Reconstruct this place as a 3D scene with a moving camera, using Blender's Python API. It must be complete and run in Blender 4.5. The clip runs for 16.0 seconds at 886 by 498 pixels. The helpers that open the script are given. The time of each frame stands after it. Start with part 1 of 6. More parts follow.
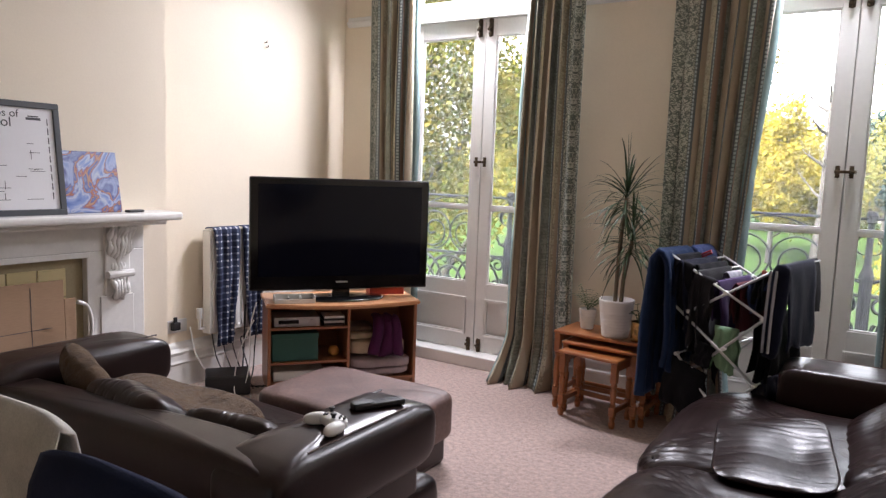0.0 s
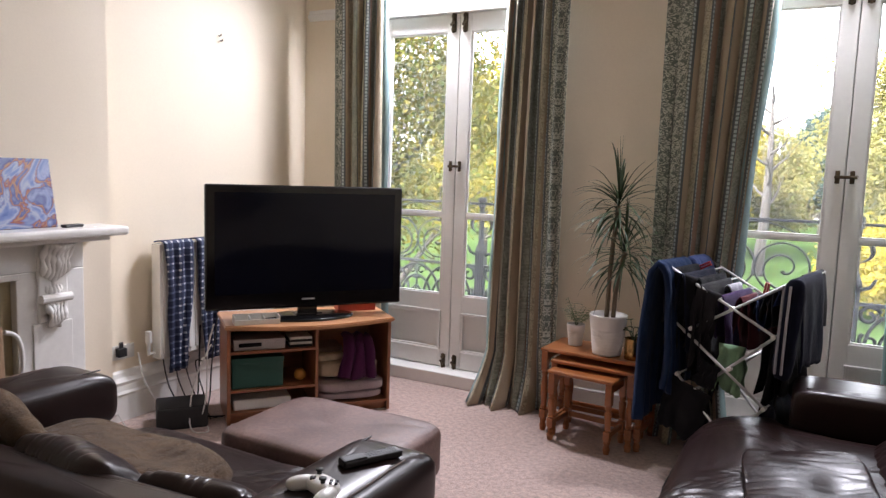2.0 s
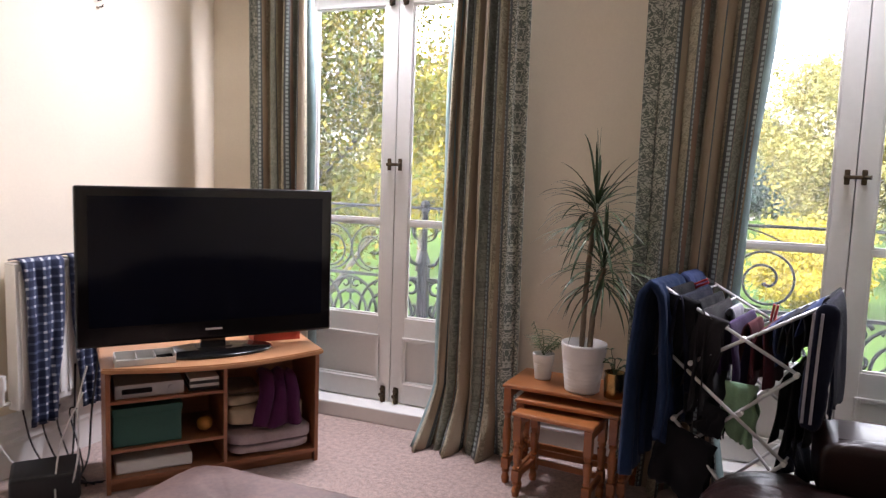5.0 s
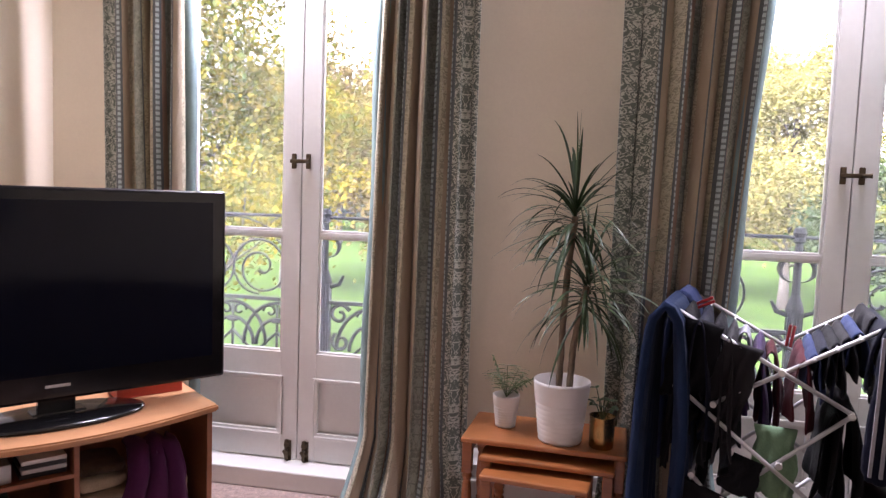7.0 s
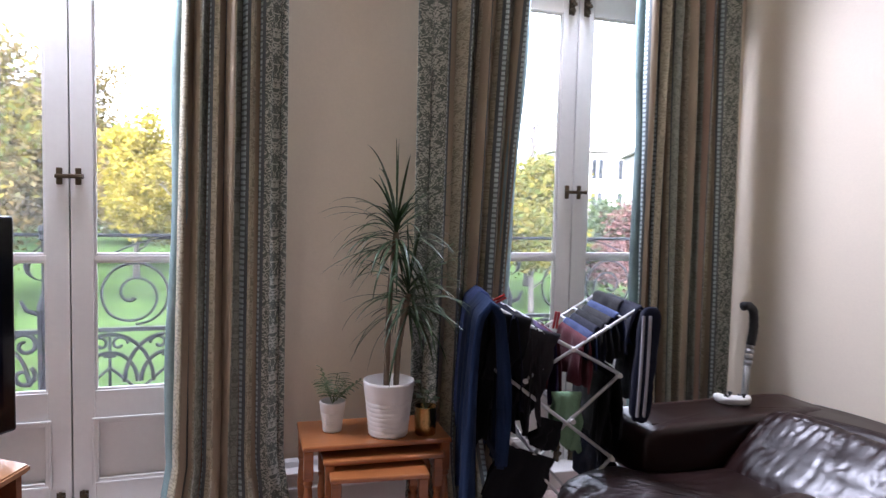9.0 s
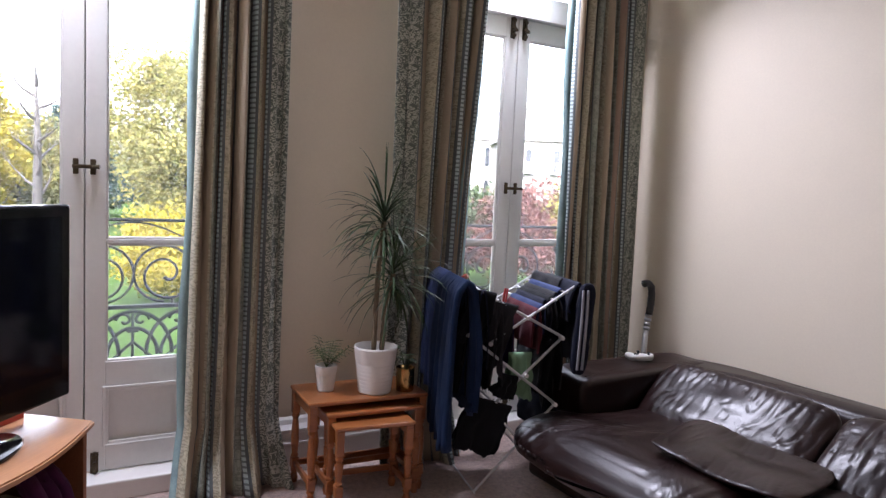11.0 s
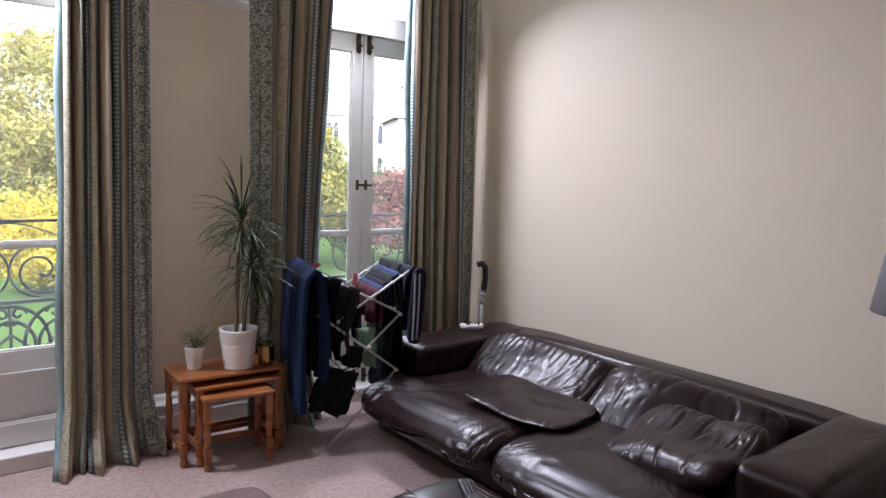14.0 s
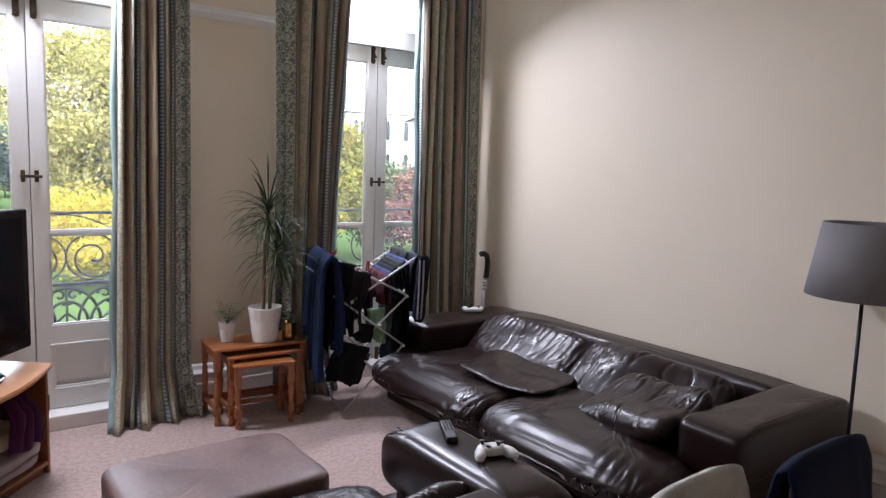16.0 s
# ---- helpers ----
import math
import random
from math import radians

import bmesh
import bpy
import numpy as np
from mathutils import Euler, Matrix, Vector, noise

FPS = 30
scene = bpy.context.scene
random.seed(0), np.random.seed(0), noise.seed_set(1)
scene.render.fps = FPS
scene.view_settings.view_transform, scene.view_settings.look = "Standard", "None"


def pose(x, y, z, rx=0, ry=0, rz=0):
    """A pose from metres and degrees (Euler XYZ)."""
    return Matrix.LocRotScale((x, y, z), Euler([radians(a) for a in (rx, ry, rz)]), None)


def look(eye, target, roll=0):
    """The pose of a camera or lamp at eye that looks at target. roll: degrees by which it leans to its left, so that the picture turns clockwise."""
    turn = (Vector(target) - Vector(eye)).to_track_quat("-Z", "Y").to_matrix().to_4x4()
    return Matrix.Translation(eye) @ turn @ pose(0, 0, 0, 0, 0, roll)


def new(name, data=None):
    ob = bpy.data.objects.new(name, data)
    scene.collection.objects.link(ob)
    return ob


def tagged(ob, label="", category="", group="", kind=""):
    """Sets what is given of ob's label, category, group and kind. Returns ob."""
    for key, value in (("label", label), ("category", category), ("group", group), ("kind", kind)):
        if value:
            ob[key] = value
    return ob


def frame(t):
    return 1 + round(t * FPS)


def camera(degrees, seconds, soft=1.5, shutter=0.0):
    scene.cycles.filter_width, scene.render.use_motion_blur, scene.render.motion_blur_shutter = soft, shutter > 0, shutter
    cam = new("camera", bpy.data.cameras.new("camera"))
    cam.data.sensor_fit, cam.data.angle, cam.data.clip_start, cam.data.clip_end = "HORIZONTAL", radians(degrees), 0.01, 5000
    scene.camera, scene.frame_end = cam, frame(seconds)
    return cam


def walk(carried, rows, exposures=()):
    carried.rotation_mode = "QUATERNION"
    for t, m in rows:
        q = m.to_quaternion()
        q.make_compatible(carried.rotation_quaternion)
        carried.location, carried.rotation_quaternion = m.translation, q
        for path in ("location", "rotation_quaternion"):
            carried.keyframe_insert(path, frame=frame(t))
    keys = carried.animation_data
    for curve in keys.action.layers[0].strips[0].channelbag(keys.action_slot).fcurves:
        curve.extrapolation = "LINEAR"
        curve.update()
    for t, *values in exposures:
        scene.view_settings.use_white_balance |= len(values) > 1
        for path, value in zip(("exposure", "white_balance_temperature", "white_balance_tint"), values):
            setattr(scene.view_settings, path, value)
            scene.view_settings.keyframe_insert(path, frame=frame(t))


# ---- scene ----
cam = camera(64.8, 16.0, 1.3, 0.5)
PATH = [
    (0, (-0.214, 0.382, 1.484), (-1.26, 2.073, 1.263), 2.1),
    (0.5, (-0.334, 0.419, 1.493), (-1.373, 2.114, 1.276), 2.1),
    (1, (-0.424, 0.458, 1.496), (-1.439, 2.168, 1.28), 2.0),
    (1.5, (-0.49, 0.517, 1.499), (-1.459, 2.254, 1.285), 2.0),
    (2, (-0.547, 0.615, 1.517), (-1.47, 2.376, 1.3), 1.9),
    (2.5, (-0.597, 0.673, 1.513), (-1.474, 2.457, 1.297), 1.9),
    (3, (-0.627, 0.745, 1.513), (-1.468, 2.547, 1.297), 1.9),
    (3.5, (-0.697, 0.824, 1.504), (-1.507, 2.64, 1.287), 1.9),
    (4, (-0.804, 0.95, 1.525), (-1.59, 2.776, 1.309), 1.9),
    (4.2, (-0.841, 1.013, 1.522), (-1.618, 2.843, 1.306), 1.9),
    (6.3, (-1.223, 1.75, 1.433), (-1.811, 3.654, 1.267), 2.1),
    (6.5, (-1.319, 1.815, 1.42), (-1.836, 3.741, 1.26), 2.1),
    (7, (-1.5, 1.908, 1.426), (-1.876, 3.867, 1.273), 2.0),
    (7.5, (-1.675, 1.956, 1.457), (-1.914, 3.936, 1.309), 1.8),
    (8, (-1.923, 1.943, 1.493), (-1.815, 3.934, 1.346), 1.8),
    (8.5, (-2.115, 1.868, 1.498), (-1.652, 3.809, 1.365), 1.5),
    (9, (-2.288, 1.752, 1.49), (-1.63, 3.636, 1.359), 1.4),
    (11.3, (-3.027, 1.407, 1.55), (-1.989, 3.108, 1.373), 2.1),
    (11.5, (-3.027, 1.39, 1.572), (-1.968, 3.076, 1.387), 1.6),
    (12, (-3.056, 1.292, 1.583), (-1.92, 2.927, 1.391), 1.7),
    (12.5, (-3.112, 1.146, 1.591), (-1.915, 2.736, 1.394), 1.8),
    (13, (-3.144, 1.07, 1.618), (-1.912, 2.63, 1.405), 1.9),
    (13.5, (-3.116, 0.904, 1.649), (-1.876, 2.458, 1.43), 1.8),
    (14, (-3.108, 0.729, 1.682), (-1.864, 2.279, 1.461), 1.8),
    (14.5, (-3.166, 0.581, 1.687), (-1.919, 2.128, 1.463), 1.9),
    (15, (-3.246, 0.436, 1.7), (-2.009, 1.991, 1.473), 1.9),
    (15.5, (-3.277, 0.333, 1.699), (-2.061, 1.904, 1.472), 1.9),
    (16, (-3.317, 0.196, 1.699), (-2.133, 1.791, 1.467), 1.9),
]
EXPOSURES = [(0, 4.68, 6200, 18), (4.2, 4.62, 6200, 18), (6.5, 4.97, 6200, 31), (8.0, 4.88, 5900, 30), (9.2, 4.68, 5650, 22), (11.5, 4.42, 5850, 22), (16, 4.45, 5850, 19)]
walk(cam, [(t, look(eye, target, roll)) for t, eye, target, roll in PATH], EXPOSURES)

# ---- world, sun, exposure ----
SKY_W = 4.1
world = bpy.data.worlds.new("overcast_sky")
scene.world = world
world.use_nodes = True
wn, wl = world.node_tree.nodes, world.node_tree.links
sky = wn.new("ShaderNodeTexSky")
sky.sky_type = "NISHITA"
sky.sun_disc = False
sky.sun_elevation, sky.sun_rotation = radians(39), radians(208)
sky.dust_density, sky.air_density, sky.ozone_density = 4.0, 1.0, 1.0
pale = wn.new("ShaderNodeHueSaturation")
pale.inputs["Saturation"].default_value = 0.12
wl.new(sky.outputs[0], pale.inputs["Color"])
wl.new(pale.outputs[0], wn["Background"].inputs["Color"])
wn["Background"].inputs["Strength"].default_value = 0.125

sun = new("sun", bpy.data.lights.new("sun", "SUN"))
sun.data.energy, sun.data.angle, sun.data.color = 0.5, radians(50), (1.0, 0.96, 0.9)
sun.matrix_world = look((-14, -26, 24), (0, 0, 0))

# the high sky's light, falling in at the heads of the two openings between the curtains
for mx, wide, aim, watts in ((-2.81, 0.9, -2.3, SKY_W), (-0.58, 0.5, -1.2, 0.62 * SKY_W)):
    head = new("sky_light", bpy.data.lights.new("sky_light", "AREA"))
    head.data.shape, head.data.size, head.data.size_y = "RECTANGLE", wide, 0.2
    head.data.energy, head.data.color, head.data.spread = watts, (0.97, 0.97, 1.0), radians(150)
    head.matrix_world = look((mx, 4.99, 3.05), (aim, 3.3, 0.0))

# ---- materials ----


def nodes_of(name):
    m = bpy.data.materials.new(name)
    m.use_nodes = True
    t = m.node_tree
    return m, t.nodes, t.links, t.nodes["Principled BSDF"]


def ramp(n, stops):
    r = n.new("ShaderNodeValToRGB")
    e = r.color_ramp.elements
    while len(e) < len(stops):
        e.new(0.5)
    for item, (p, c) in zip(e, stops):
        item.position, item.color = p, (*c, 1)
    return r


def noise_node(n, l, scale, detail=4, rough=0.55, coords="Object", stretch=(1, 1, 1)):
    tc, mp, nz = n.new("ShaderNodeTexCoord"), n.new("ShaderNodeMapping"), n.new("ShaderNodeTexNoise")
    mp.inputs["Scale"].default_value = stretch
    nz.inputs["Scale"].default_value, nz.inputs["Detail"].default_value, nz.inputs["Roughness"].default_value = scale, detail, rough
    l.new(tc.outputs[coords], mp.inputs["Vector"])
    l.new(mp.outputs[0], nz.inputs["Vector"])
    return nz


def shade(c, k):
    return tuple(min(1, max(0, v * k)) for v in c)


def surf(name, base, rough=0.6, metal=0.0, large=1.5, fine=60.0, spread=0.08, bump=0.1, stretch=(1, 1, 1), rough_spread=0.08, spec=0.5, depth=0.004, coat=0.0, sheen=0.0):
    """A surface with broad patches, fine grain, uneven gloss and relief."""
    m, n, l, b = nodes_of(name)
    broad, grain = noise_node(n, l, large, 5), noise_node(n, l, fine, 6, 0.65, stretch=stretch)
    r1 = ramp(n, [(0.3, shade(base, 1 - spread)), (0.7, shade(base, 1 + spread))])
    r2 = ramp(n, [(0.25, (1 - spread * 1.5,) * 3), (0.75, (1 + spread * 0.2,) * 3)])
    l.new(broad.outputs[0], r1.inputs[0])
    l.new(grain.outputs[0], r2.inputs[0])
    mul = n.new("ShaderNodeMix")
    mul.data_type, mul.blend_type = "RGBA", "MULTIPLY"
    mul.inputs[0].default_value = 1.0
    l.new(r1.outputs[0], mul.inputs[6])
    l.new(r2.outputs[0], mul.inputs[7])
    l.new(mul.outputs[2], b.inputs["Base Color"])
    mr = n.new("ShaderNodeMapRange")
    mr.inputs["To Min"].default_value, mr.inputs["To Max"].default_value = max(0.02, rough - rough_spread), min(1, rough + rough_spread)
    l.new(broad.outputs[0], mr.inputs["Value"])
    l.new(mr.outputs[0], b.inputs["Roughness"])
    b.inputs["Metallic"].default_value = metal
    b.inputs["Specular IOR Level"].default_value = spec
    b.inputs["Coat Weight"].default_value = coat
    b.inputs["Sheen Weight"].default_value = sheen
    if bump:
        bp = n.new("ShaderNodeBump")
        bp.inputs["Strength"].default_value, bp.inputs["Distance"].default_value = bump, depth
        l.new(grain.outputs[0], bp.inputs["Height"])
        l.new(bp.outputs[0], b.inputs["Normal"])
    return m



def creased(m):
    """Adds the small creases of soft worn leather to a material's relief."""
    n, l = m.node_tree.nodes, m.node_tree.links
    b = n["Principled BSDF"]
    nz = noise_node(n, l, 17, 3, 0.5)
    nz.inputs["Distortion"].default_value = 1.5
    r = ramp(n, [(0.40, (1, 1, 1)), (0.5, (0, 0, 0)), (0.60, (1, 1, 1))])
    l.new(nz.outputs[0], r.inputs[0])
    bp = n.new("ShaderNodeBump")
    bp.inputs["Strength"].default_value, bp.inputs["Distance"].default_value = 0.07, 0.003
    l.new(r.outputs[0], bp.inputs["Height"])
    old = b.inputs["Normal"].links[0].from_socket
    l.new(old, bp.inputs["Normal"])
    l.new(bp.outputs[0], b.inputs["Normal"])
    return m


M = {}
M["wall"] = surf("cream_wall_paint", (0.83, 0.737, 0.592), 0.55, large=0.9, fine=90, spread=0.035, bump=0.12)
M["white"] = surf("white_gloss_paint", (0.80, 0.79, 0.76), 0.35, large=3, fine=40, spread=0.03, bump=0.08)
M["ceiling"] = surf("white_ceiling_paint", (0.8, 0.79, 0.75), 0.8, large=2, fine=60, spread=0.03)
M["mantel"] = surf("white_painted_marble", (0.80, 0.79, 0.76), 0.25, large=5, fine=30, spread=0.05, bump=0.05)
M["carpet"] = surf("dusty_pink_carpet", (0.57, 0.425, 0.372), 0.95, large=38, fine=115, spread=0.27, bump=1.0, depth=0.012, sheen=0.3, spec=0.1)
M["leather"] = surf("dark_brown_leather", (0.018, 0.0072, 0.0060), 0.32, spec=0.38, large=5, fine=120, spread=0.3, bump=0.05, rough_spread=0.07, depth=0.002)
M["leather_soft"] = creased(surf("soft_creased_leather", (0.0165, 0.0066, 0.0056), 0.32, spec=0.38, large=5, fine=120, spread=0.3, bump=0.04, rough_spread=0.07, depth=0.002))
M["stitching"] = surf("worn_tan_stitching", (0.13, 0.075, 0.055), 0.6, fine=300, spread=0.3, bump=0.4)
M["suede"] = surf("worn_brown_suede", (0.15, 0.09, 0.076), 0.5, large=6, fine=60, spread=0.3, bump=0.25, rough_spread=0.15)
M["pine"] = surf("honey_pine_wood", (0.38, 0.128, 0.036), 0.38, large=4, fine=9, spread=0.22, bump=0.12, stretch=(1, 14, 14), coat=0.2)
M["pine_top"] = surf("honey_pine_board", (0.40, 0.14, 0.042), 0.3, large=4, fine=9, spread=0.2, bump=0.1, stretch=(1, 14, 14), coat=0.3)
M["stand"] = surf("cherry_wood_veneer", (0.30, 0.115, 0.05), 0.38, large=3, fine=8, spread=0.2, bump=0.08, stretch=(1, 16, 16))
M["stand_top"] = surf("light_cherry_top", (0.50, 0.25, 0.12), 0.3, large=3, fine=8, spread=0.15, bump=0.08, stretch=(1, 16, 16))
M["black_gloss"] = surf("black_gloss_plastic", (0.006, 0.006, 0.007), 0.12, spread=0.1, bump=0, rough_spread=0.03)
M["black"] = surf("black_matt_plastic", (0.012, 0.012, 0.013), 0.5, spread=0.15, bump=0.1)
M["screen"] = surf("dark_screen_glass", (0.004, 0.005, 0.011), 0.09, spread=0.02, bump=0, rough_spread=0.01, spec=0.22)
M["iron"] = surf("grey_painted_iron", (0.014, 0.015, 0.018), 0.6, fine=60, spread=0.2, bump=0.2, spec=0.15)
M["bronze"] = surf("old_bronze", (0.10, 0.075, 0.045), 0.4, 0.8, fine=60, spread=0.3, bump=0.2)
M["pot"] = surf("white_glazed_ceramic", (0.78, 0.75, 0.71), 0.4, fine=30, spread=0.03, bump=0.03)
M["brass"] = surf("hammered_brass", (0.42, 0.27, 0.10), 0.25, 1.0, fine=40, spread=0.2, bump=0.5)
M["soil"] = surf("potting_soil", (0.035, 0.022, 0.015), 0.95, fine=90, spread=0.4, bump=1.0)
M["leaf"] = surf("dracaena_leaf", (0.040, 0.078, 0.024), 0.5, spec=0.35, fine=30, spread=0.35, bump=0.1)
M["leaf_light"] = surf("young_leaf", (0.10, 0.15, 0.05), 0.5, fine=30, spread=0.3)
M["stem"] = surf("cane_bark", (0.22, 0.16, 0.10), 0.8, fine=40, spread=0.25, bump=0.5)
M["steel"] = surf("white_coated_steel", (0.62, 0.62, 0.62), 0.35, 0.2, fine=40, spread=0.06, bump=0.05)
M["grey_shade"] = surf("grey_lamp_fabric", (0.24, 0.23, 0.24), 0.85, fine=200, spread=0.1, bump=0.3)
M["controller"] = surf("white_controller_plastic", (0.72, 0.71, 0.68), 0.35, fine=80, spread=0.03, bump=0.05)


def fabric(name, base, weave=220, spread=0.18, bump=0.5, rough=0.9):
    return surf(name, base, rough, large=9, fine=weave, spread=spread, bump=bump, sheen=0.04, spec=0.12)


def glass_mat():
    m = bpy.data.materials.new("window_glass")
    m.use_nodes = True
    n, l = m.node_tree.nodes, m.node_tree.links
    n.remove(n["Principled BSDF"])
    mix, tr, gl, fr = n.new("ShaderNodeMixShader"), n.new("ShaderNodeBsdfTransparent"), n.new("ShaderNodeBsdfGlossy"), n.new("ShaderNodeFresnel")
    gl.inputs["Roughness"].default_value = 0.01
    fr.inputs["IOR"].default_value = 1.3
    tr.inputs["Color"].default_value = (0.96, 0.97, 0.96, 1)
    l.new(fr.outputs[0], mix.inputs[0])
    l.new(tr.outputs[0], mix.inputs[1])
    l.new(gl.outputs[0], mix.inputs[2])
    # an uneven pale veil mixed into the panes imitates glare and haze outside
    veil, haze = n.new("ShaderNodeBsdfTranslucent"), n.new("ShaderNodeMixShader")
    veil.inputs["Color"].default_value = (0.9, 0.92, 0.95, 1)
    veil_noise = noise_node(n, l, 2.5, 4)
    amount = ramp(n, [(0.3, (0.016,) * 3), (0.7, (0.026,) * 3)])
    l.new(veil_noise.outputs[0], amount.inputs[0])
    l.new(amount.outputs[0], haze.inputs[0])
    l.new(mix.outputs[0], haze.inputs[1])
    l.new(veil.outputs[0], haze.inputs[2])
    l.new(haze.outputs[0], n["Material Output"].inputs["Surface"])
    return m


M["glass"] = glass_mat()

# ---- mesh helpers ----


def part(name, bm, material, parent=None, label="", smooth=False):
    me = bpy.data.meshes.new(name)
    bm.normal_update()
    bm.to_mesh(me)
    bm.free()
    if smooth:
        me.polygons.foreach_set("use_smooth", [True] * len(me.polygons))
    me.materials.append(material)
    ob = new(name, me)
    if parent:
        ob.parent = parent
    if label:
        ob["label"] = label
    return ob


def empty(name, m, label, category, group=""):
    ob = new(name)
    ob.matrix_world = m
    return tagged(ob, label, category, group)


def box(bm, lo, hi, bevel=0.0, seg=2, m=None):
    """A box between two corners, with rounded edges."""
    r = bmesh.ops.create_cube(bm, size=1)
    vs = r["verts"]
    c, s = [(a + b) / 2 for a, b in zip(lo, hi)], [abs(b - a) for a, b in zip(lo, hi)]
    for v in vs:
        v.co = Vector((v.co.x * s[0] + c[0], v.co.y * s[1] + c[1], v.co.z * s[2] + c[2]))
    if bevel:
        es = list({e for v in vs for e in v.link_edges})
        out = bmesh.ops.bevel(bm, geom=es, offset=bevel, segments=seg, profile=0.5, affect="EDGES")
        vs = list({v for f in out["faces"] for v in f.verts} | {v for v in vs if v.is_valid})
    if m:
        bmesh.ops.transform(bm, matrix=m, verts=vs)
    return vs


def boxes(items, bevel=0.0):
    bm = bmesh.new()
    for lo, hi in items:
        box(bm, lo, hi, bevel)
    return bm


def tube(bm, pts, r, sides=8, closed=False, caps=True):
    """A round bar along points; r is one radius or one for each point."""
    pts = [Vector(p) for p in pts]
    n = len(pts)
    rs = r if isinstance(r, (list, tuple)) else [r] * n
    rings, ref = [], None
    for i, p in enumerate(pts):
        a = pts[(i - 1) % n] if closed or i > 0 else p
        b = pts[(i + 1) % n] if closed or i < n - 1 else p
        d = (b - a).normalized()
        if ref is None:
            ref = d.orthogonal().normalized()
        ref = (ref - d * ref.dot(d))
        ref = ref.normalized() if ref.length > 1e-6 else d.orthogonal().normalized()
        w = d.cross(ref)
        rings.append([bm.verts.new(p + (ref * math.cos(t) + w * math.sin(t)) * rs[i]) for t in (2 * math.pi * k / sides for k in range(sides))])
    for i in range(n if closed else n - 1):
        a, b = rings[i], rings[(i + 1) % n]
        for k in range(sides):
            bm.faces.new((a[k], a[(k + 1) % sides], b[(k + 1) % sides], b[k]))
    if caps and not closed:
        bm.faces.new(rings[0][::-1])
        bm.faces.new(rings[-1])


def lathe(bm, profile, sides=24, at=(0, 0, 0)):
    """Turns (radius, height) pairs about z."""
    rings = []
    for r, z in profile:
        if r < 1e-5:
            rings.append([bm.verts.new((at[0], at[1], at[2] + z))])
        else:
            rings.append([bm.verts.new((at[0] + r * math.cos(2 * math.pi * k / sides), at[1] + r * math.sin(2 * math.pi * k / sides), at[2] + z)) for k in range(sides)])
    for a, b in zip(rings, rings[1:]):
        for k in range(sides):
            q = [a[k % len(a)], a[(k + 1) % sides % len(a)], b[(k + 1) % sides % len(b)], b[k % len(b)]]
            q = list(dict.fromkeys(q))
            if len(q) > 2:
                bm.faces.new(q)


def puff(size, e=0.35, seg=(36, 20), wrinkle=0.0, seed=0, scale=7.0, stretch=(1, 1, 1), flat=None, ez=None):
    """A soft stuffed block: a rounded box with creases. Its middle is the origin."""
    bm = bmesh.new()

    def sp(v, k):
        return math.copysign(abs(v) ** k, v)
    grid = []
    for j in range(seg[1] + 1):
        ph = -math.pi / 2 + math.pi * j / seg[1]
        grid.append([])
        for i in range(seg[0]):
            th = 2 * math.pi * i / seg[0]
            p = Vector((sp(math.cos(ph), ez or e) * sp(math.cos(th), e), sp(math.cos(ph), ez or e) * sp(math.sin(th), e), sp(math.sin(ph), ez or e)))
            q = Vector([p[k] * size[k] / 2 for k in range(3)])
            if wrinkle:
                s = Vector((q.x * stretch[0], q.y * stretch[1], q.z * stretch[2])) * scale + Vector((seed * 3.1, seed * 1.7, seed))
                w2 = s + Vector((noise.noise(s * 0.7), noise.noise(s * 0.7 + Vector((9, 0, 0))), 0)) * 0.8
                r1, r2 = 1 - abs(noise.noise(w2 * 1.5)) * 2.2, 1 - abs(noise.noise(w2 * 3.1 + Vector((4, 4, 4)))) * 2.2
                f = noise.noise(s * 0.6) * 0.7 - max(0, r1) ** 3 * 0.55 - max(0, r2) ** 3 * 0.3 * (0.4 + max(0, noise.noise(s * 0.9)))
                q += p.normalized() * f * wrinkle
            if flat is not None and q.z < flat:
                q.z = flat
            grid[-1].append(bm.verts.new(q))
    for j in range(seg[1]):
        for i in range(seg[0]):
            k = (i + 1) % seg[0]
            bm.faces.new((grid[j][i], grid[j][k], grid[j + 1][k], grid[j + 1][i]))
    bmesh.ops.remove_doubles(bm, verts=bm.verts, dist=1e-5)
    return bm



def crease(p, scale, seed):
    """Fine pinched folds: 0 on the smooth, down to -1 in a fold."""
    s = Vector(p) * scale + Vector((seed * 3.1, seed * 1.7, seed * 0.9))
    s += Vector((noise.noise(s * 0.5), noise.noise(s * 0.5 + Vector((7, 0, 0))), noise.noise(s * 0.5 + Vector((0, 7, 0))))) * 0.9
    a = max(0, 1 - abs(noise.noise(s)) * 5.5)
    b = max(0, 1 - abs(noise.noise(s * 2.3 + Vector((3, 1, 8)))) * 5.0)
    return -(a * a * 0.7 + b * b * 0.35 * max(0, 0.4 + noise.noise(s * 0.6)))


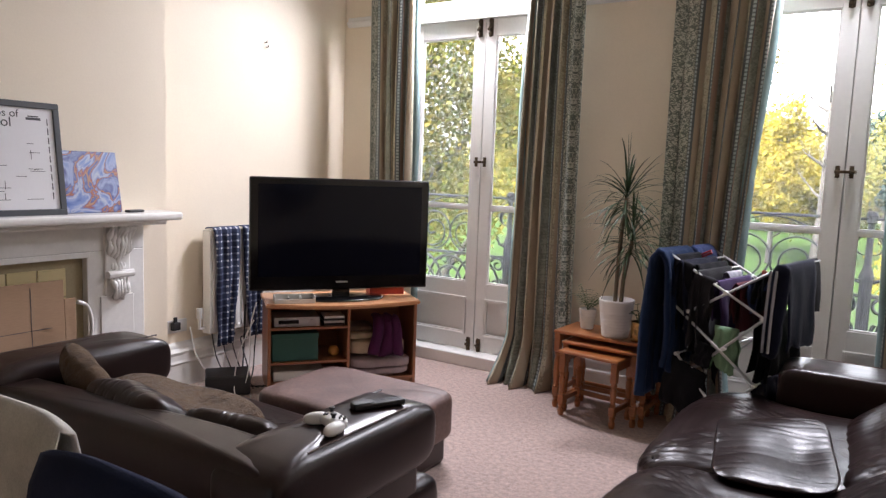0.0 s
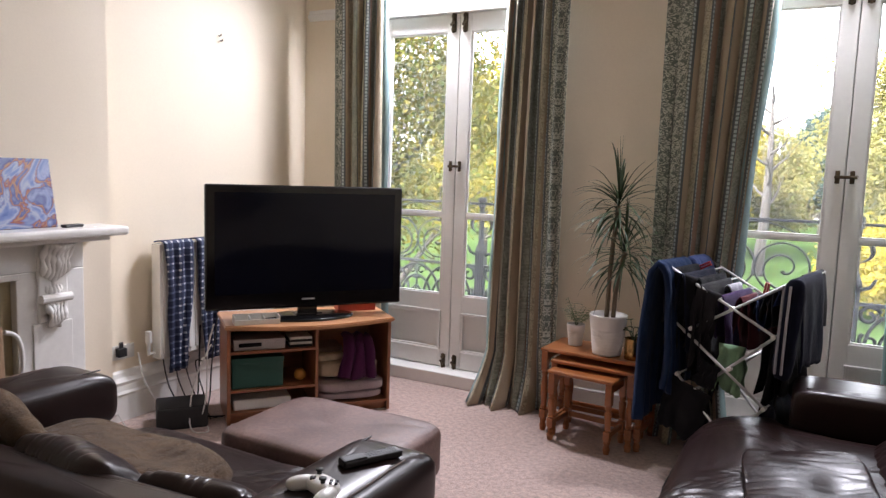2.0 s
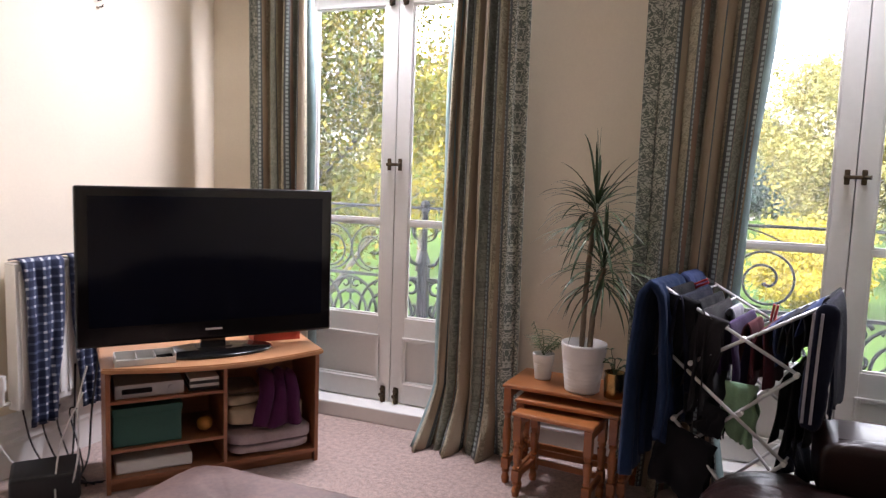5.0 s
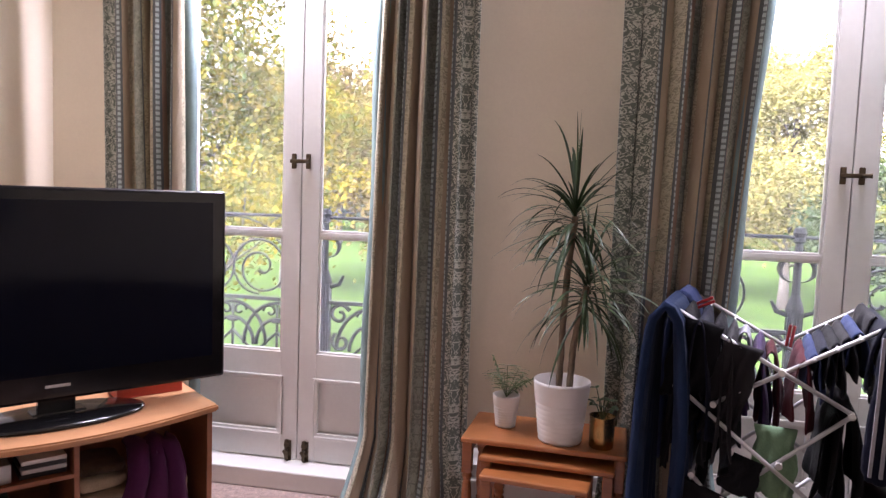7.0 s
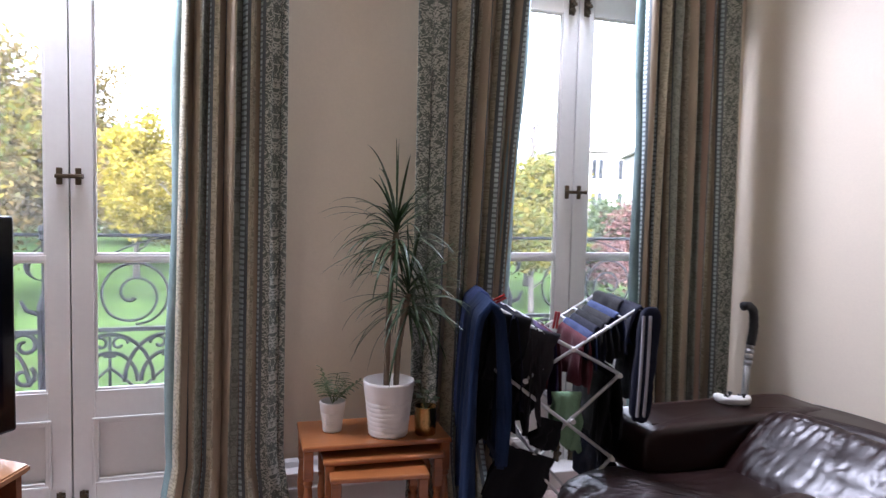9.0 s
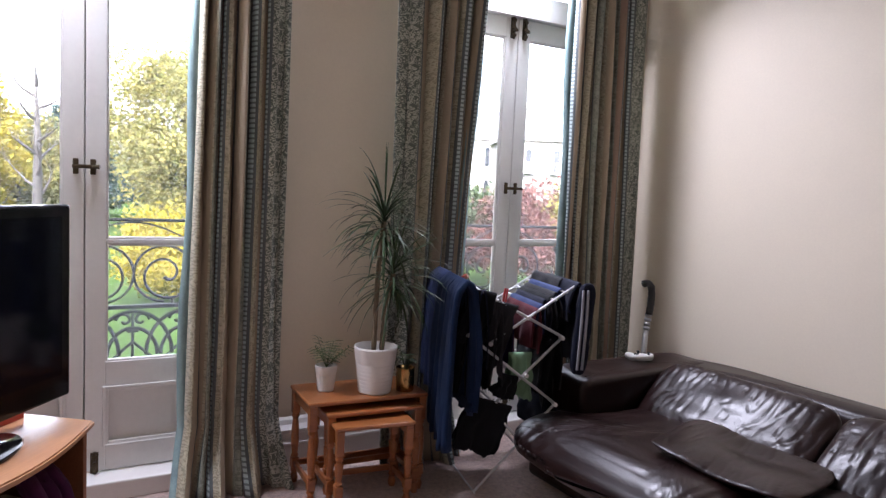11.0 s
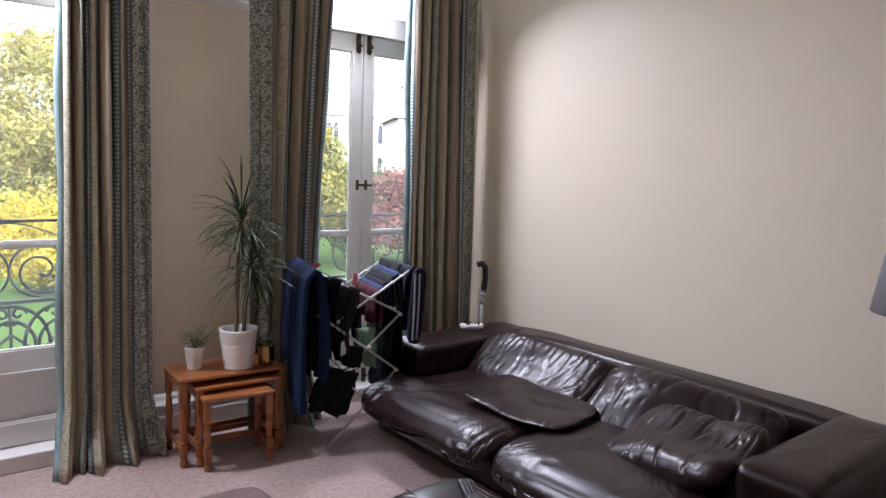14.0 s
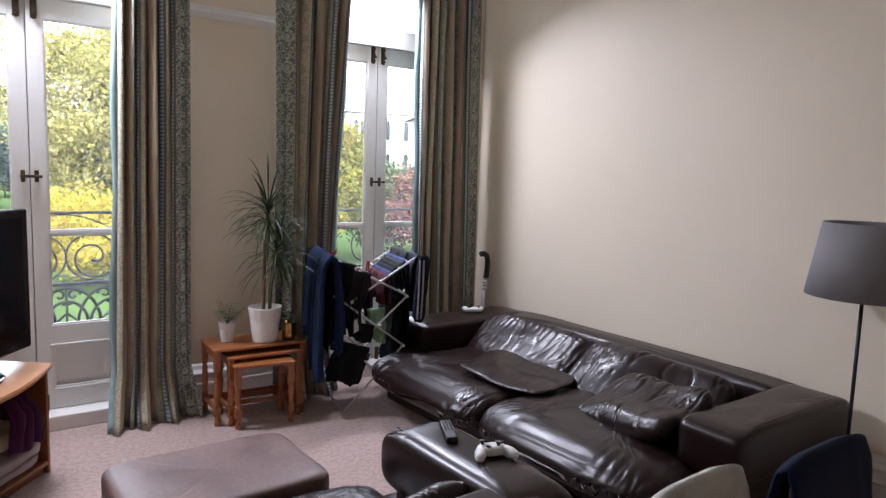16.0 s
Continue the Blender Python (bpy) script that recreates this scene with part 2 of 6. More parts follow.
def pillow(w, h, t, seed=0, fold=0.012, sag=0.0, n=84):
    """A stuffed cushion of w by h, t thick, with a seam round its edge; it lies in x and y, facing z."""
    bm = bmesh.new()
    sides = []
    for s in (1, -1):
        g = []
        for j in range(n + 1):
            row = []
            for i in range(n + 1):
                u, v = 2 * i / n - 1, 2 * j / n - 1
                k, kk = 1 - 0.13 * u ** 6, 1 - 0.10 * v ** 6
                x, y = u * w / 2 * kk, v * h / 2 * k
                th = t / 2 * (max(0, (1 - abs(u) ** 3.2) * (1 - abs(v) ** 3.2))) ** 0.4
                wob = 0.25 * noise.noise(Vector((u * 1.3, v * 1.3, seed + s)))
                z = s * (th * (1 + wob) + crease((x * 1.7, y * 0.32, s * 0.2), 9, seed) * fold * (0.35 + 0.65 * max(abs(u), abs(v)) ** 2) * min(1, th / (t * 0.2)))
                z += sag * (noise.noise(Vector((u * 0.9, v * 0.9, seed * 2.0))) + 0.4 * (u * u + v * v)) - sag * 0.3
                row.append(bm.verts.new((x, y, z)))
            g.append(row)
        for j in range(n):
            for i in range(n):
                q = (g[j][i], g[j][i + 1], g[j + 1][i + 1], g[j + 1][i])
                bm.faces.new(q if s > 0 else q[::-1])
        sides.append(g)
    bmesh.ops.remove_doubles(bm, verts=bm.verts, dist=0.0004)
    return bm


def placed(ob, x, y, z, rx=0, ry=0, rz=0):
    ob.matrix_local = pose(x, y, z, rx, ry, rz)
    return ob


def bar(bm, a, b, w, h, up=(0, 0, 1)):
    """A square bar from a to b."""
    a, b = Vector(a), Vector(b)
    d = (b - a).normalized()
    s = d.cross(Vector(up)).normalized()
    u = s.cross(d)
    q = [[bm.verts.new(p + s * (w / 2 * i) + u * (h / 2 * j)) for i, j in ((-1, -1), (1, -1), (1, 1), (-1, 1))] for p in (a, b)]
    for k in range(4):
        bm.faces.new((q[0][k], q[0][(k + 1) % 4], q[1][(k + 1) % 4], q[1][k]))
    bm.faces.new(q[0][::-1])
    bm.faces.new(q[1])

# ---- the room ----
XL, XR, YW, YB, H = -4.06, 0.58, 4.95, -2.2, 3.35      # left, right, window wall, back wall, ceiling
BREAST_X, BREAST_Y0, BREAST_Y1 = -3.80, 0.75, 3.04
DOORS = (-2.81, -0.395)                                 # middles of the two pairs of french doors
HALF, HEAD, WALL_T = 0.70, 3.12, 0.34                   # half an opening, its head, the wall's thickness


def structure(name, bm, material, label, category):
    return tagged(part(name, bm, material), label, category, kind="structure")


structure("floor", boxes([((XL - 0.3, YB - 0.3, -0.2), (XR + 0.3, YW + 0.16, 0))]), M["carpet"], "dusty pink short pile carpet over the whole room", "carpet")
structure("ceiling", boxes([((XL - 0.3, YB - 0.3, H), (XR + 0.3, YW + WALL_T, H + 0.2))]), M["ceiling"], "plain white painted plaster ceiling", "ceiling")
structure("wall_left", boxes([((XL - 0.3, YB, 0), (XL, YW, H))]), M["wall"], "cream painted plaster wall beside the chimney breast", "wall")
breast = structure("chimney_breast", boxes([((XL, 2.52, 0), (BREAST_X, BREAST_Y1, H))]), M["wall"], "cream painted chimney breast with a tiled fireplace", "wall")
part("pier", boxes([((XL, BREAST_Y0, 0), (BREAST_X, 1.42, H))]), M["wall"], breast)
part("overmantel", boxes([((XL, 1.42, 1.0), (BREAST_X, 2.52, H))]), M["wall"], breast)
structure("wall_right", boxes([((XR, YB, 0), (XR + 0.3, YW, H))]), M["wall"], "cream painted plaster wall behind the leather sofa", "wall")
structure("wall_back", boxes([((XL - 0.3, YB - 0.3, 0), (XR + 0.3, YB, H))]), M["wall"], "plain cream painted wall closing the room", "wall")
a, b = DOORS
structure("wall_window", boxes([
    ((XL - 0.3, YW, 0), (a - HALF, YW + WALL_T, H)), ((a + HALF, YW, 0), (b - HALF, YW + WALL_T, H)), ((b + HALF, YW, 0), (XR + 0.3, YW + WALL_T, H)),
    ((a - HALF, YW, HEAD), (a + HALF, YW + WALL_T, H)), ((b - HALF, YW, HEAD), (b + HALF, YW + WALL_T, H)),
    ((a - HALF, YW + 0.16, -0.2), (a + HALF, YW + WALL_T, 0.0)), ((b - HALF, YW + 0.16, -0.2), (b + HALF, YW + WALL_T, 0.0))]), M["wall"], "cream painted wall with two tall french door openings", "wall")


def moulding(name, a, b, profile, out, label, category):
    """A moulded strip from a to b; profile is (out, up) pairs."""
    bm = bmesh.new()
    a, b, o = Vector(a), Vector(b), Vector(out)
    q = [[bm.verts.new(p + o * u + Vector((0, 0, h))) for u, h in profile] for p in (a, b)]
    k = len(profile)
    for i in range(k):
        bm.faces.new((q[0][i], q[0][(i + 1) % k], q[1][(i + 1) % k], q[1][i]))
    bm.faces.new(q[0][::-1])
    bm.faces.new(q[1])
    bmesh.ops.recalc_face_normals(bm, faces=bm.faces)
    return structure(name, bm, M["white"], label, category)


SKIRT = [(0.002, 0), (0.03, 0), (0.03, 0.15), (0.038, 0.165), (0.03, 0.18), (0.026, 0.215), (0.034, 0.235), (0.018, 0.26), (0.012, 0.285), (0.002, 0.3)]
RAIL = [(0.002, 0), (0.012, 0.004), (0.03, 0.03), (0.03, 0.042), (0.016, 0.05), (0.012, 0.075), (0.002, 0.08)]
walls = [((XL, BREAST_Y1, 0), (XL, YW - 0.04, 0), (1, 0, 0)), ((XL + 0.04, YW, 0), (a - HALF, YW, 0), (0, -1, 0)), ((a + HALF, YW, 0), (b - HALF, YW, 0), (0, -1, 0)),
         ((b + HALF, YW, 0), (XR - 0.04, YW, 0), (0, -1, 0)), ((XR, YW, 0), (XR, YB, 0), (-1, 0, 0)), ((BREAST_X, 2.86, 0), (BREAST_X, BREAST_Y1, 0), (1, 0, 0))]
for p, q, o in walls:
    moulding("baseboard", p, q, SKIRT, o, "white moulded skirting board along the wall", "skirting board")
for p, q, o in [walls[1], walls[2], walls[3]]:
    moulding("picture_rail", (p[0], p[1], 2.62), (q[0], q[1], 2.62), RAIL, o, "cream painted picture rail high on the wall", "picture rail")


def french_doors(index, mx):
    """A pair of glazed doors below a transom light."""
    y0, y1 = YW + 0.13, YW + 0.175
    top, base, mid = 2.62, 0.10, 0.006
    th = tagged(new(f"door_{index}"), "pair of tall white painted french doors, closed", "french doors", kind="structure")
    th.location = (mx, 0, 0)
    fr = boxes([((-HALF, YW + 0.02, 0), (-HALF + 0.05, YW + 0.22, HEAD)), ((HALF - 0.05, YW + 0.02, 0), (HALF, YW + 0.22, HEAD)), ((-HALF + 0.05, YW + 0.02, HEAD - 0.05), (HALF - 0.05, YW + 0.22, HEAD)),
                ((-HALF + 0.05, YW + 0.09, top + 0.004), (HALF - 0.05, YW + 0.2, top + 0.15))], 0.004)
    part("door_frame", fr, M["white"], th)
    part("cover_strip", boxes([((-0.02, y1 + 0.001, base), (0.02, y1 + 0.012, top))], 0.002), M["white"], th)
    part("threshold", boxes([((-HALF + 0.05, YW - 0.015, 0), (HALF - 0.05, YW + 0.22, base - 0.006))], 0.008), M["white"], th)
    pane = part("transom_pane", boxes([((-HALF + 0.05, YW + 0.15, top + 0.15), (HALF - 0.05, YW + 0.154, HEAD - 0.05))]), M["glass"], th)
    pane.visible_shadow = False
    for s in (-1, 1):
        x0, x1 = mid / 2, HALF - 0.053
        st_in, st_out, gb, gt = 0.088, 0.085, 0.635, 2.50
        gx0, gx1 = x0 + st_in, x1 - st_out
        it = [((x0, y0, base), (gx0, y1, top)), ((gx1, y0, base), (x1, y1, top)), ((gx0, y0, gt), (gx1, y1, top)), ((gx0, y0, gb - 0.13), (gx1, y1, gb)), ((gx0, y0, base), (gx1, y1, base + 0.13)),
              ((gx0, y0 + 0.018, base + 0.13), (gx1, y1 - 0.01, gb - 0.13)), ((gx0, y0 + 0.006, 1.205), (gx1, y1 - 0.006, 1.228))]
        # glazing beads and the panel's moulding
        for (u0, u1, w0, w1) in ((gx0, gx1, 1.228, gt), (gx0, gx1, gb, 1.205)):
            t = 0.011
            it += [((u0, y0 + 0.008, w0), (u0 + t, y1 - 0.02, w1)), ((u1 - t, y0 + 0.008, w0), (u1, y1 - 0.02, w1)), ((u0 + t, y0 + 0.008, w0), (u1 - t, y1 - 0.02, w0 + t)), ((u0 + t, y0 + 0.008, w1 - t), (u1 - t, y1 - 0.02, w1))]
        u0, u1, w0, w1, t = gx0 - 0.012, gx1 + 0.012, base + 0.118, gb - 0.118, 0.026
        for k, (dd, tt) in enumerate(((0.008, t), (0.014, t * 0.45))):
            it += [((u0, y0 - dd, w0), (u0 + tt, y0 + 0.012, w1)), ((u1 - tt, y0 - dd, w0), (u1, y0 + 0.012, w1)), ((u0 + tt, y0 - dd, w0), (u1 - tt, y0 + 0.012, w0 + tt)), ((u0 + tt, y0 - dd, w1 - tt), (u1 - tt, y0 + 0.012, w1))]
        bm = boxes(it, 0.0025)
        if s < 0:
            bmesh.ops.scale(bm, vec=(-1, 1, 1), verts=bm.verts)
            bmesh.ops.reverse_faces(bm, faces=bm.faces)
        leaf = part("door_leaf", bm, M["white"], th)
        for w0, w1 in ((1.222, gt), (gb, 1.21)):
            g = part("pane", boxes([((min(s * gx0, s * gx1), y0 + 0.026, w0), (max(s * gx0, s * gx1), y0 + 0.03, w1))]), M["glass"], leaf)
            g.visible_shadow = False
        # bolts at foot and head
        for z, up in ((0.13, 1), (2.56, -1)):
            bm = bmesh.new()
            cx = s * 0.045
            box(bm, (cx - 0.018, y0 - 0.006, z - 0.065), (cx + 0.018, y0, z + 0.065), 0.003)
            for dz in (-0.045, 0, 0.045):
                box(bm, (cx - 0.015, y0 - 0.02, z + dz - 0.009), (cx + 0.015, y0 - 0.006, z + dz + 0.009), 0.003)
            tube(bm, [(cx, y0 - 0.013, z - 0.1 * up), (cx, y0 - 0.013, z + 0.07 * up)], 0.007)
            tube(bm, [(cx, y0 - 0.013, z + 0.02 * up), (cx, y0 - 0.045, z + 0.02 * up)], [0.006, 0.011])
            part("bolt", bm, M["bronze"], leaf, "old bronze barrel bolt")
    bm = bmesh.new()
    z = 1.565
    box(bm, (-0.05, y0 - 0.010, z - 0.036), (-0.026, y0, z + 0.036), 0.004)
    box(bm, (0.022, y0 - 0.010, z - 0.036), (0.046, y0, z + 0.036), 0.004)
    box(bm, (-0.054, y0 - 0.022, z - 0.009), (0.05, y0 - 0.010, z + 0.009), 0.004)
    tube(bm, [(0.034, y0 - 0.018, z), (0.034, y0 - 0.042, z), (0.058, y0 - 0.05, z)], [0.007, 0.007, 0.011])
    part("latch", bm, M["bronze"], th, "old bronze cabin latch with knob")
    return th


french_doors(1, DOORS[0])
french_doors(2, DOORS[1])


# ---- curtains ----
def curtain_mat():
    m, n, l, bsdf = nodes_of("striped_damask_curtain")
    uv, sep = n.new("ShaderNodeUVMap"), n.new("ShaderNodeSeparateXYZ")
    l.new(uv.outputs[0], sep.inputs[0])

    def math_node(op, x, y=None):
        k = n.new("ShaderNodeMath")
        k.operation = op
        for i, v in enumerate((x, y)):
            if v is None:
                continue
            if isinstance(v, (int, float)):
                k.inputs[i].default_value = v
            else:
                l.new(v, k.inputs[i])
        return k.outputs[0]
    u, v = sep.outputs[0], sep.outputs[1]
    # the border along the outer edge, then stripes
    border = math_node("LESS_THAN", u, 0.17)
    per = math_node("FRACT", math_node("DIVIDE", math_node("SUBTRACT", u, 0.17), 0.36))
    taupe, gold, dark, blue, brown, sage = (0.38, 0.31, 0.22), (0.50, 0.46, 0.33), (0.10, 0.115, 0.118), (0.47, 0.56, 0.56), (0.30, 0.20, 0.145), (0.30, 0.325, 0.265)
    stripes = [(0.0, dark), (0.035, blue), (0.085, dark), (0.12, taupe), (0.24, gold), (0.44, dark), (0.475, blue), (0.525, dark), (0.56, brown), (0.66, sage), (0.84, dark), (0.86, gold), (0.9, taupe)]
    st = ramp(n, stripes)
    st.color_ramp.interpolation = "CONSTANT"
    l.new(per, st.inputs[0])
    # red marks the beaded stripes, green the flowered ones
    mask = ramp(n, [(p, (1, 0, 0) if k is blue else (0, 1, 0) if k in (gold, sage) else (0, 0, 0)) for p, k in stripes])
    mask.color_ramp.interpolation = "CONSTANT"
    l.new(per, mask.inputs[0])
    ms = n.new("ShaderNodeSeparateColor")
    l.new(mask.outputs[0], ms.inputs[0])
    # flowers: a mirrored sprig that repeats up the cloth
    comb = n.new("ShaderNodeCombineXYZ")
    tri = math_node("ABSOLUTE", math_node("SUBTRACT", math_node("FRACT", math_node("DIVIDE", u, 0.17)), 0.5))
    l.new(math_node("MULTIPLY", tri, 0.17), comb.inputs[0])
    l.new(math_node("MULTIPLY", math_node("FRACT", math_node("DIVIDE", v, 0.21)), 0.21), comb.inputs[1])
    vor = n.new("ShaderNodeTexNoise")
    vor.inputs["Scale"].default_value, vor.inputs["Detail"].default_value, vor.inputs["Distortion"].default_value = 38, 1.5, 1.6
    l.new(comb.outputs[0], vor.inputs["Vector"])
    spr = ramp(n, [(0.40, (0, 0, 0)), (0.44, (1, 1, 1)), (0.50, (1, 1, 1)), (0.54, (0, 0, 0))])
    l.new(vor.outputs[0], spr.inputs[0])
    bmix = n.new("ShaderNodeMix")
    bmix.data_type = "RGBA"
    bmix.inputs[6].default_value, bmix.inputs[7].default_value = (0.12, 0.14, 0.115, 1), (0.50, 0.51, 0.43, 1)
    l.new(spr.outputs[0], bmix.inputs[0])
    dots = n.new("ShaderNodeMix")
    dots.data_type, dots.blend_type = "RGBA", "MULTIPLY"
    gapv = math_node("LESS_THAN", math_node("FRACT", math_node("DIVIDE", v, 0.024)), 0.4)
    tone = math_node("SUBTRACT", 1.0, math_node("ADD", math_node("MULTIPLY", math_node("MULTIPLY", gapv, ms.outputs[0]), 0.6), math_node("MULTIPLY", math_node("MULTIPLY", spr.outputs[0], ms.outputs[1]), 0.4)))
    l.new(tone, dots.inputs[7])
    dots.inputs[0].default_value = 1.0
    l.new(st.outputs[0], dots.inputs[6])
    fin = n.new("ShaderNodeMix")
    fin.data_type = "RGBA"
    l.new(border, fin.inputs[0])
    l.new(dots.outputs[2], fin.inputs[6])
    l.new(bmix.outputs[2], fin.inputs[7])
    l.new(fin.outputs[2], bsdf.inputs["Base Color"])
    bsdf.inputs["Roughness"].default_value = 0.62
    bsdf.inputs["Sheen Weight"].default_value = 0.05
    nz = noise_node(n, l, 260, 3)
    add = math_node("ADD", nz.outputs[0], spr.outputs[0])
    bp = n.new("ShaderNodeBump")
    bp.inputs["Strength"].default_value, bp.inputs["Distance"].default_value = 0.35, 0.003
    l.new(add, bp.inputs["Height"])
    l.new(bp.outputs[0], bsdf.inputs["Normal"])
    return m


M["curtain"] = curtain_mat()
M["lining"] = fabric("pale_teal_lining", (0.30, 0.42, 0.42), bump=0.2)


def curtain(x_out, x_in, lean_in, folds, seed, label, flare=0.065, rail_z=3.2):
    """One drape from rail to floor; x_out is its edge on the wall, x_in the edge on the window, lean_in where that edge hangs at the rail."""
    rnd = random.Random(seed)
    nu, nv = folds * 12, 46
    ph = [rnd.uniform(-0.5, 0.5) for _ in range(folds * 2 + 3)]
    bm = bmesh.new()
    uvl = bm.loops.layers.uv.new("UVMap")
    cloth = abs(x_in - x_out) * 2.0 + 0.12
    rows = []
    for j in range(nv + 1):
        t = j / nv
        z = rail_z * (1 - t) + 0.004
        row = []
        drop = max(0, (0.35 - z) / 0.35)
        for i in range(nu + 1):
            s = i / nu
            xin = lean_in + (x_in - lean_in) * min(1, t * 1.15)
            x = x_out + (xin - x_out) * s ** 0.82
            k = s * folds * 2 * math.pi
            idx = int(s * folds * 2)
            amp = 0.036 + 0.014 * ph[idx] + 0.012 * math.sin(z * 1.7 + idx)
            amp *= min(1, 0.25 + s * 2.6)
            w = math.sin(k + 0.5 * math.sin(z * 1.3 + seed) + ph[idx % 3] * 0.6)
            w = math.copysign(abs(w) ** 0.7, w)
            sgn = 1 if x_in > x_out else -1
            x += math.cos(k * 2 + seed) * 0.010 + sgn * drop * flare * (s - 0.4) * 1.3
            y = 4.835 + amp * w + 0.02 * math.sin(3.1 * s + z * 0.9 + seed) - drop ** 1.5 * flare * (1.2 + 0.8 * math.sin(k * 0.5 + seed))
            y = min(y, YW - 0.035)
            row.append(bm.verts.new((x, y, z)))
        rows.append(row)
    for j in range(nv):
        for i in range(nu):
            f = bm.faces.new((rows[j][i], rows[j][i + 1], rows[j + 1][i + 1], rows[j + 1][i]))
            for lp, (di, dj) in zip(f.loops, ((0, 0), (1, 0), (1, 1), (0, 1))):
                lp[uvl].uv = ((i + di) / nu * cloth, rail_z * (1 - (j + dj) / nv))
    edge = [rw[-1].co.copy() for rw in rows]
    ob = tagged(part("curtain", bm, M["curtain"], smooth=True), label, "curtain", "curtains at the french doors")
    so = ob.modifiers.new("thickness", "SOLIDIFY")
    so.thickness, so.offset = 0.006, 0
    # the lining turned out along the window edge
    bm = bmesh.new()
    strip = [[bm.verts.new((c.x + sgn * dx + sgn * 0.008 * math.sin(k * 0.35 + seed), min(YW - 0.02, c.y + dy), c.z)) for dx, dy in ((-0.03, 0.022), (0.008, 0.016), (0.034, 0.03), (0.02, 0.05))] for k, c in enumerate(edge)]
    for p, q in zip(strip, strip[1:]):
        for i in range(3):
            bm.faces.new((p[i], p[i + 1], q[i + 1], q[i]))
    lin = part("lining", bm, M["lining"], ob, "pale teal lining along the curtain's edge", smooth=True)
    ls = lin.modifiers.new("thickness", "SOLIDIFY")
    ls.thickness = 0.003
    return ob


curtain(-3.70, -3.26, -3.30, 4, 1, "long striped sage and taupe damask curtain beside the television")
curtain(-1.93, -2.39, -2.33, 6, 2, "long striped sage and taupe damask curtain pooling on the carpet", 0.085)
curtain(-1.35, -0.93, -0.76, 5, 3, "long striped sage and taupe damask curtain behind the houseplant")
curtain(0.46, -0.12, -0.14, 6, 4, "long striped sage and taupe damask curtain in the room's corner")
for mx, x0, x1 in ((a, -3.78, -1.86), (b, -1.42, 0.56)):
    bm = bmesh.new()
    tube(bm, [(x0, 4.86, 3.22), (x1, 4.86, 3.22)], 0.014, 10)
    pole = tagged(part("curtain_pole", bm, M["bronze"], smooth=True), "dark metal curtain pole above the french doors", "curtain pole")
    for x in (x0 + 0.03, x1 - 0.03):
        part("bracket", boxes([((x - 0.01, 4.86, 3.21), (x + 0.01, YW, 3.23))], 0.002), M["bronze"], pole)


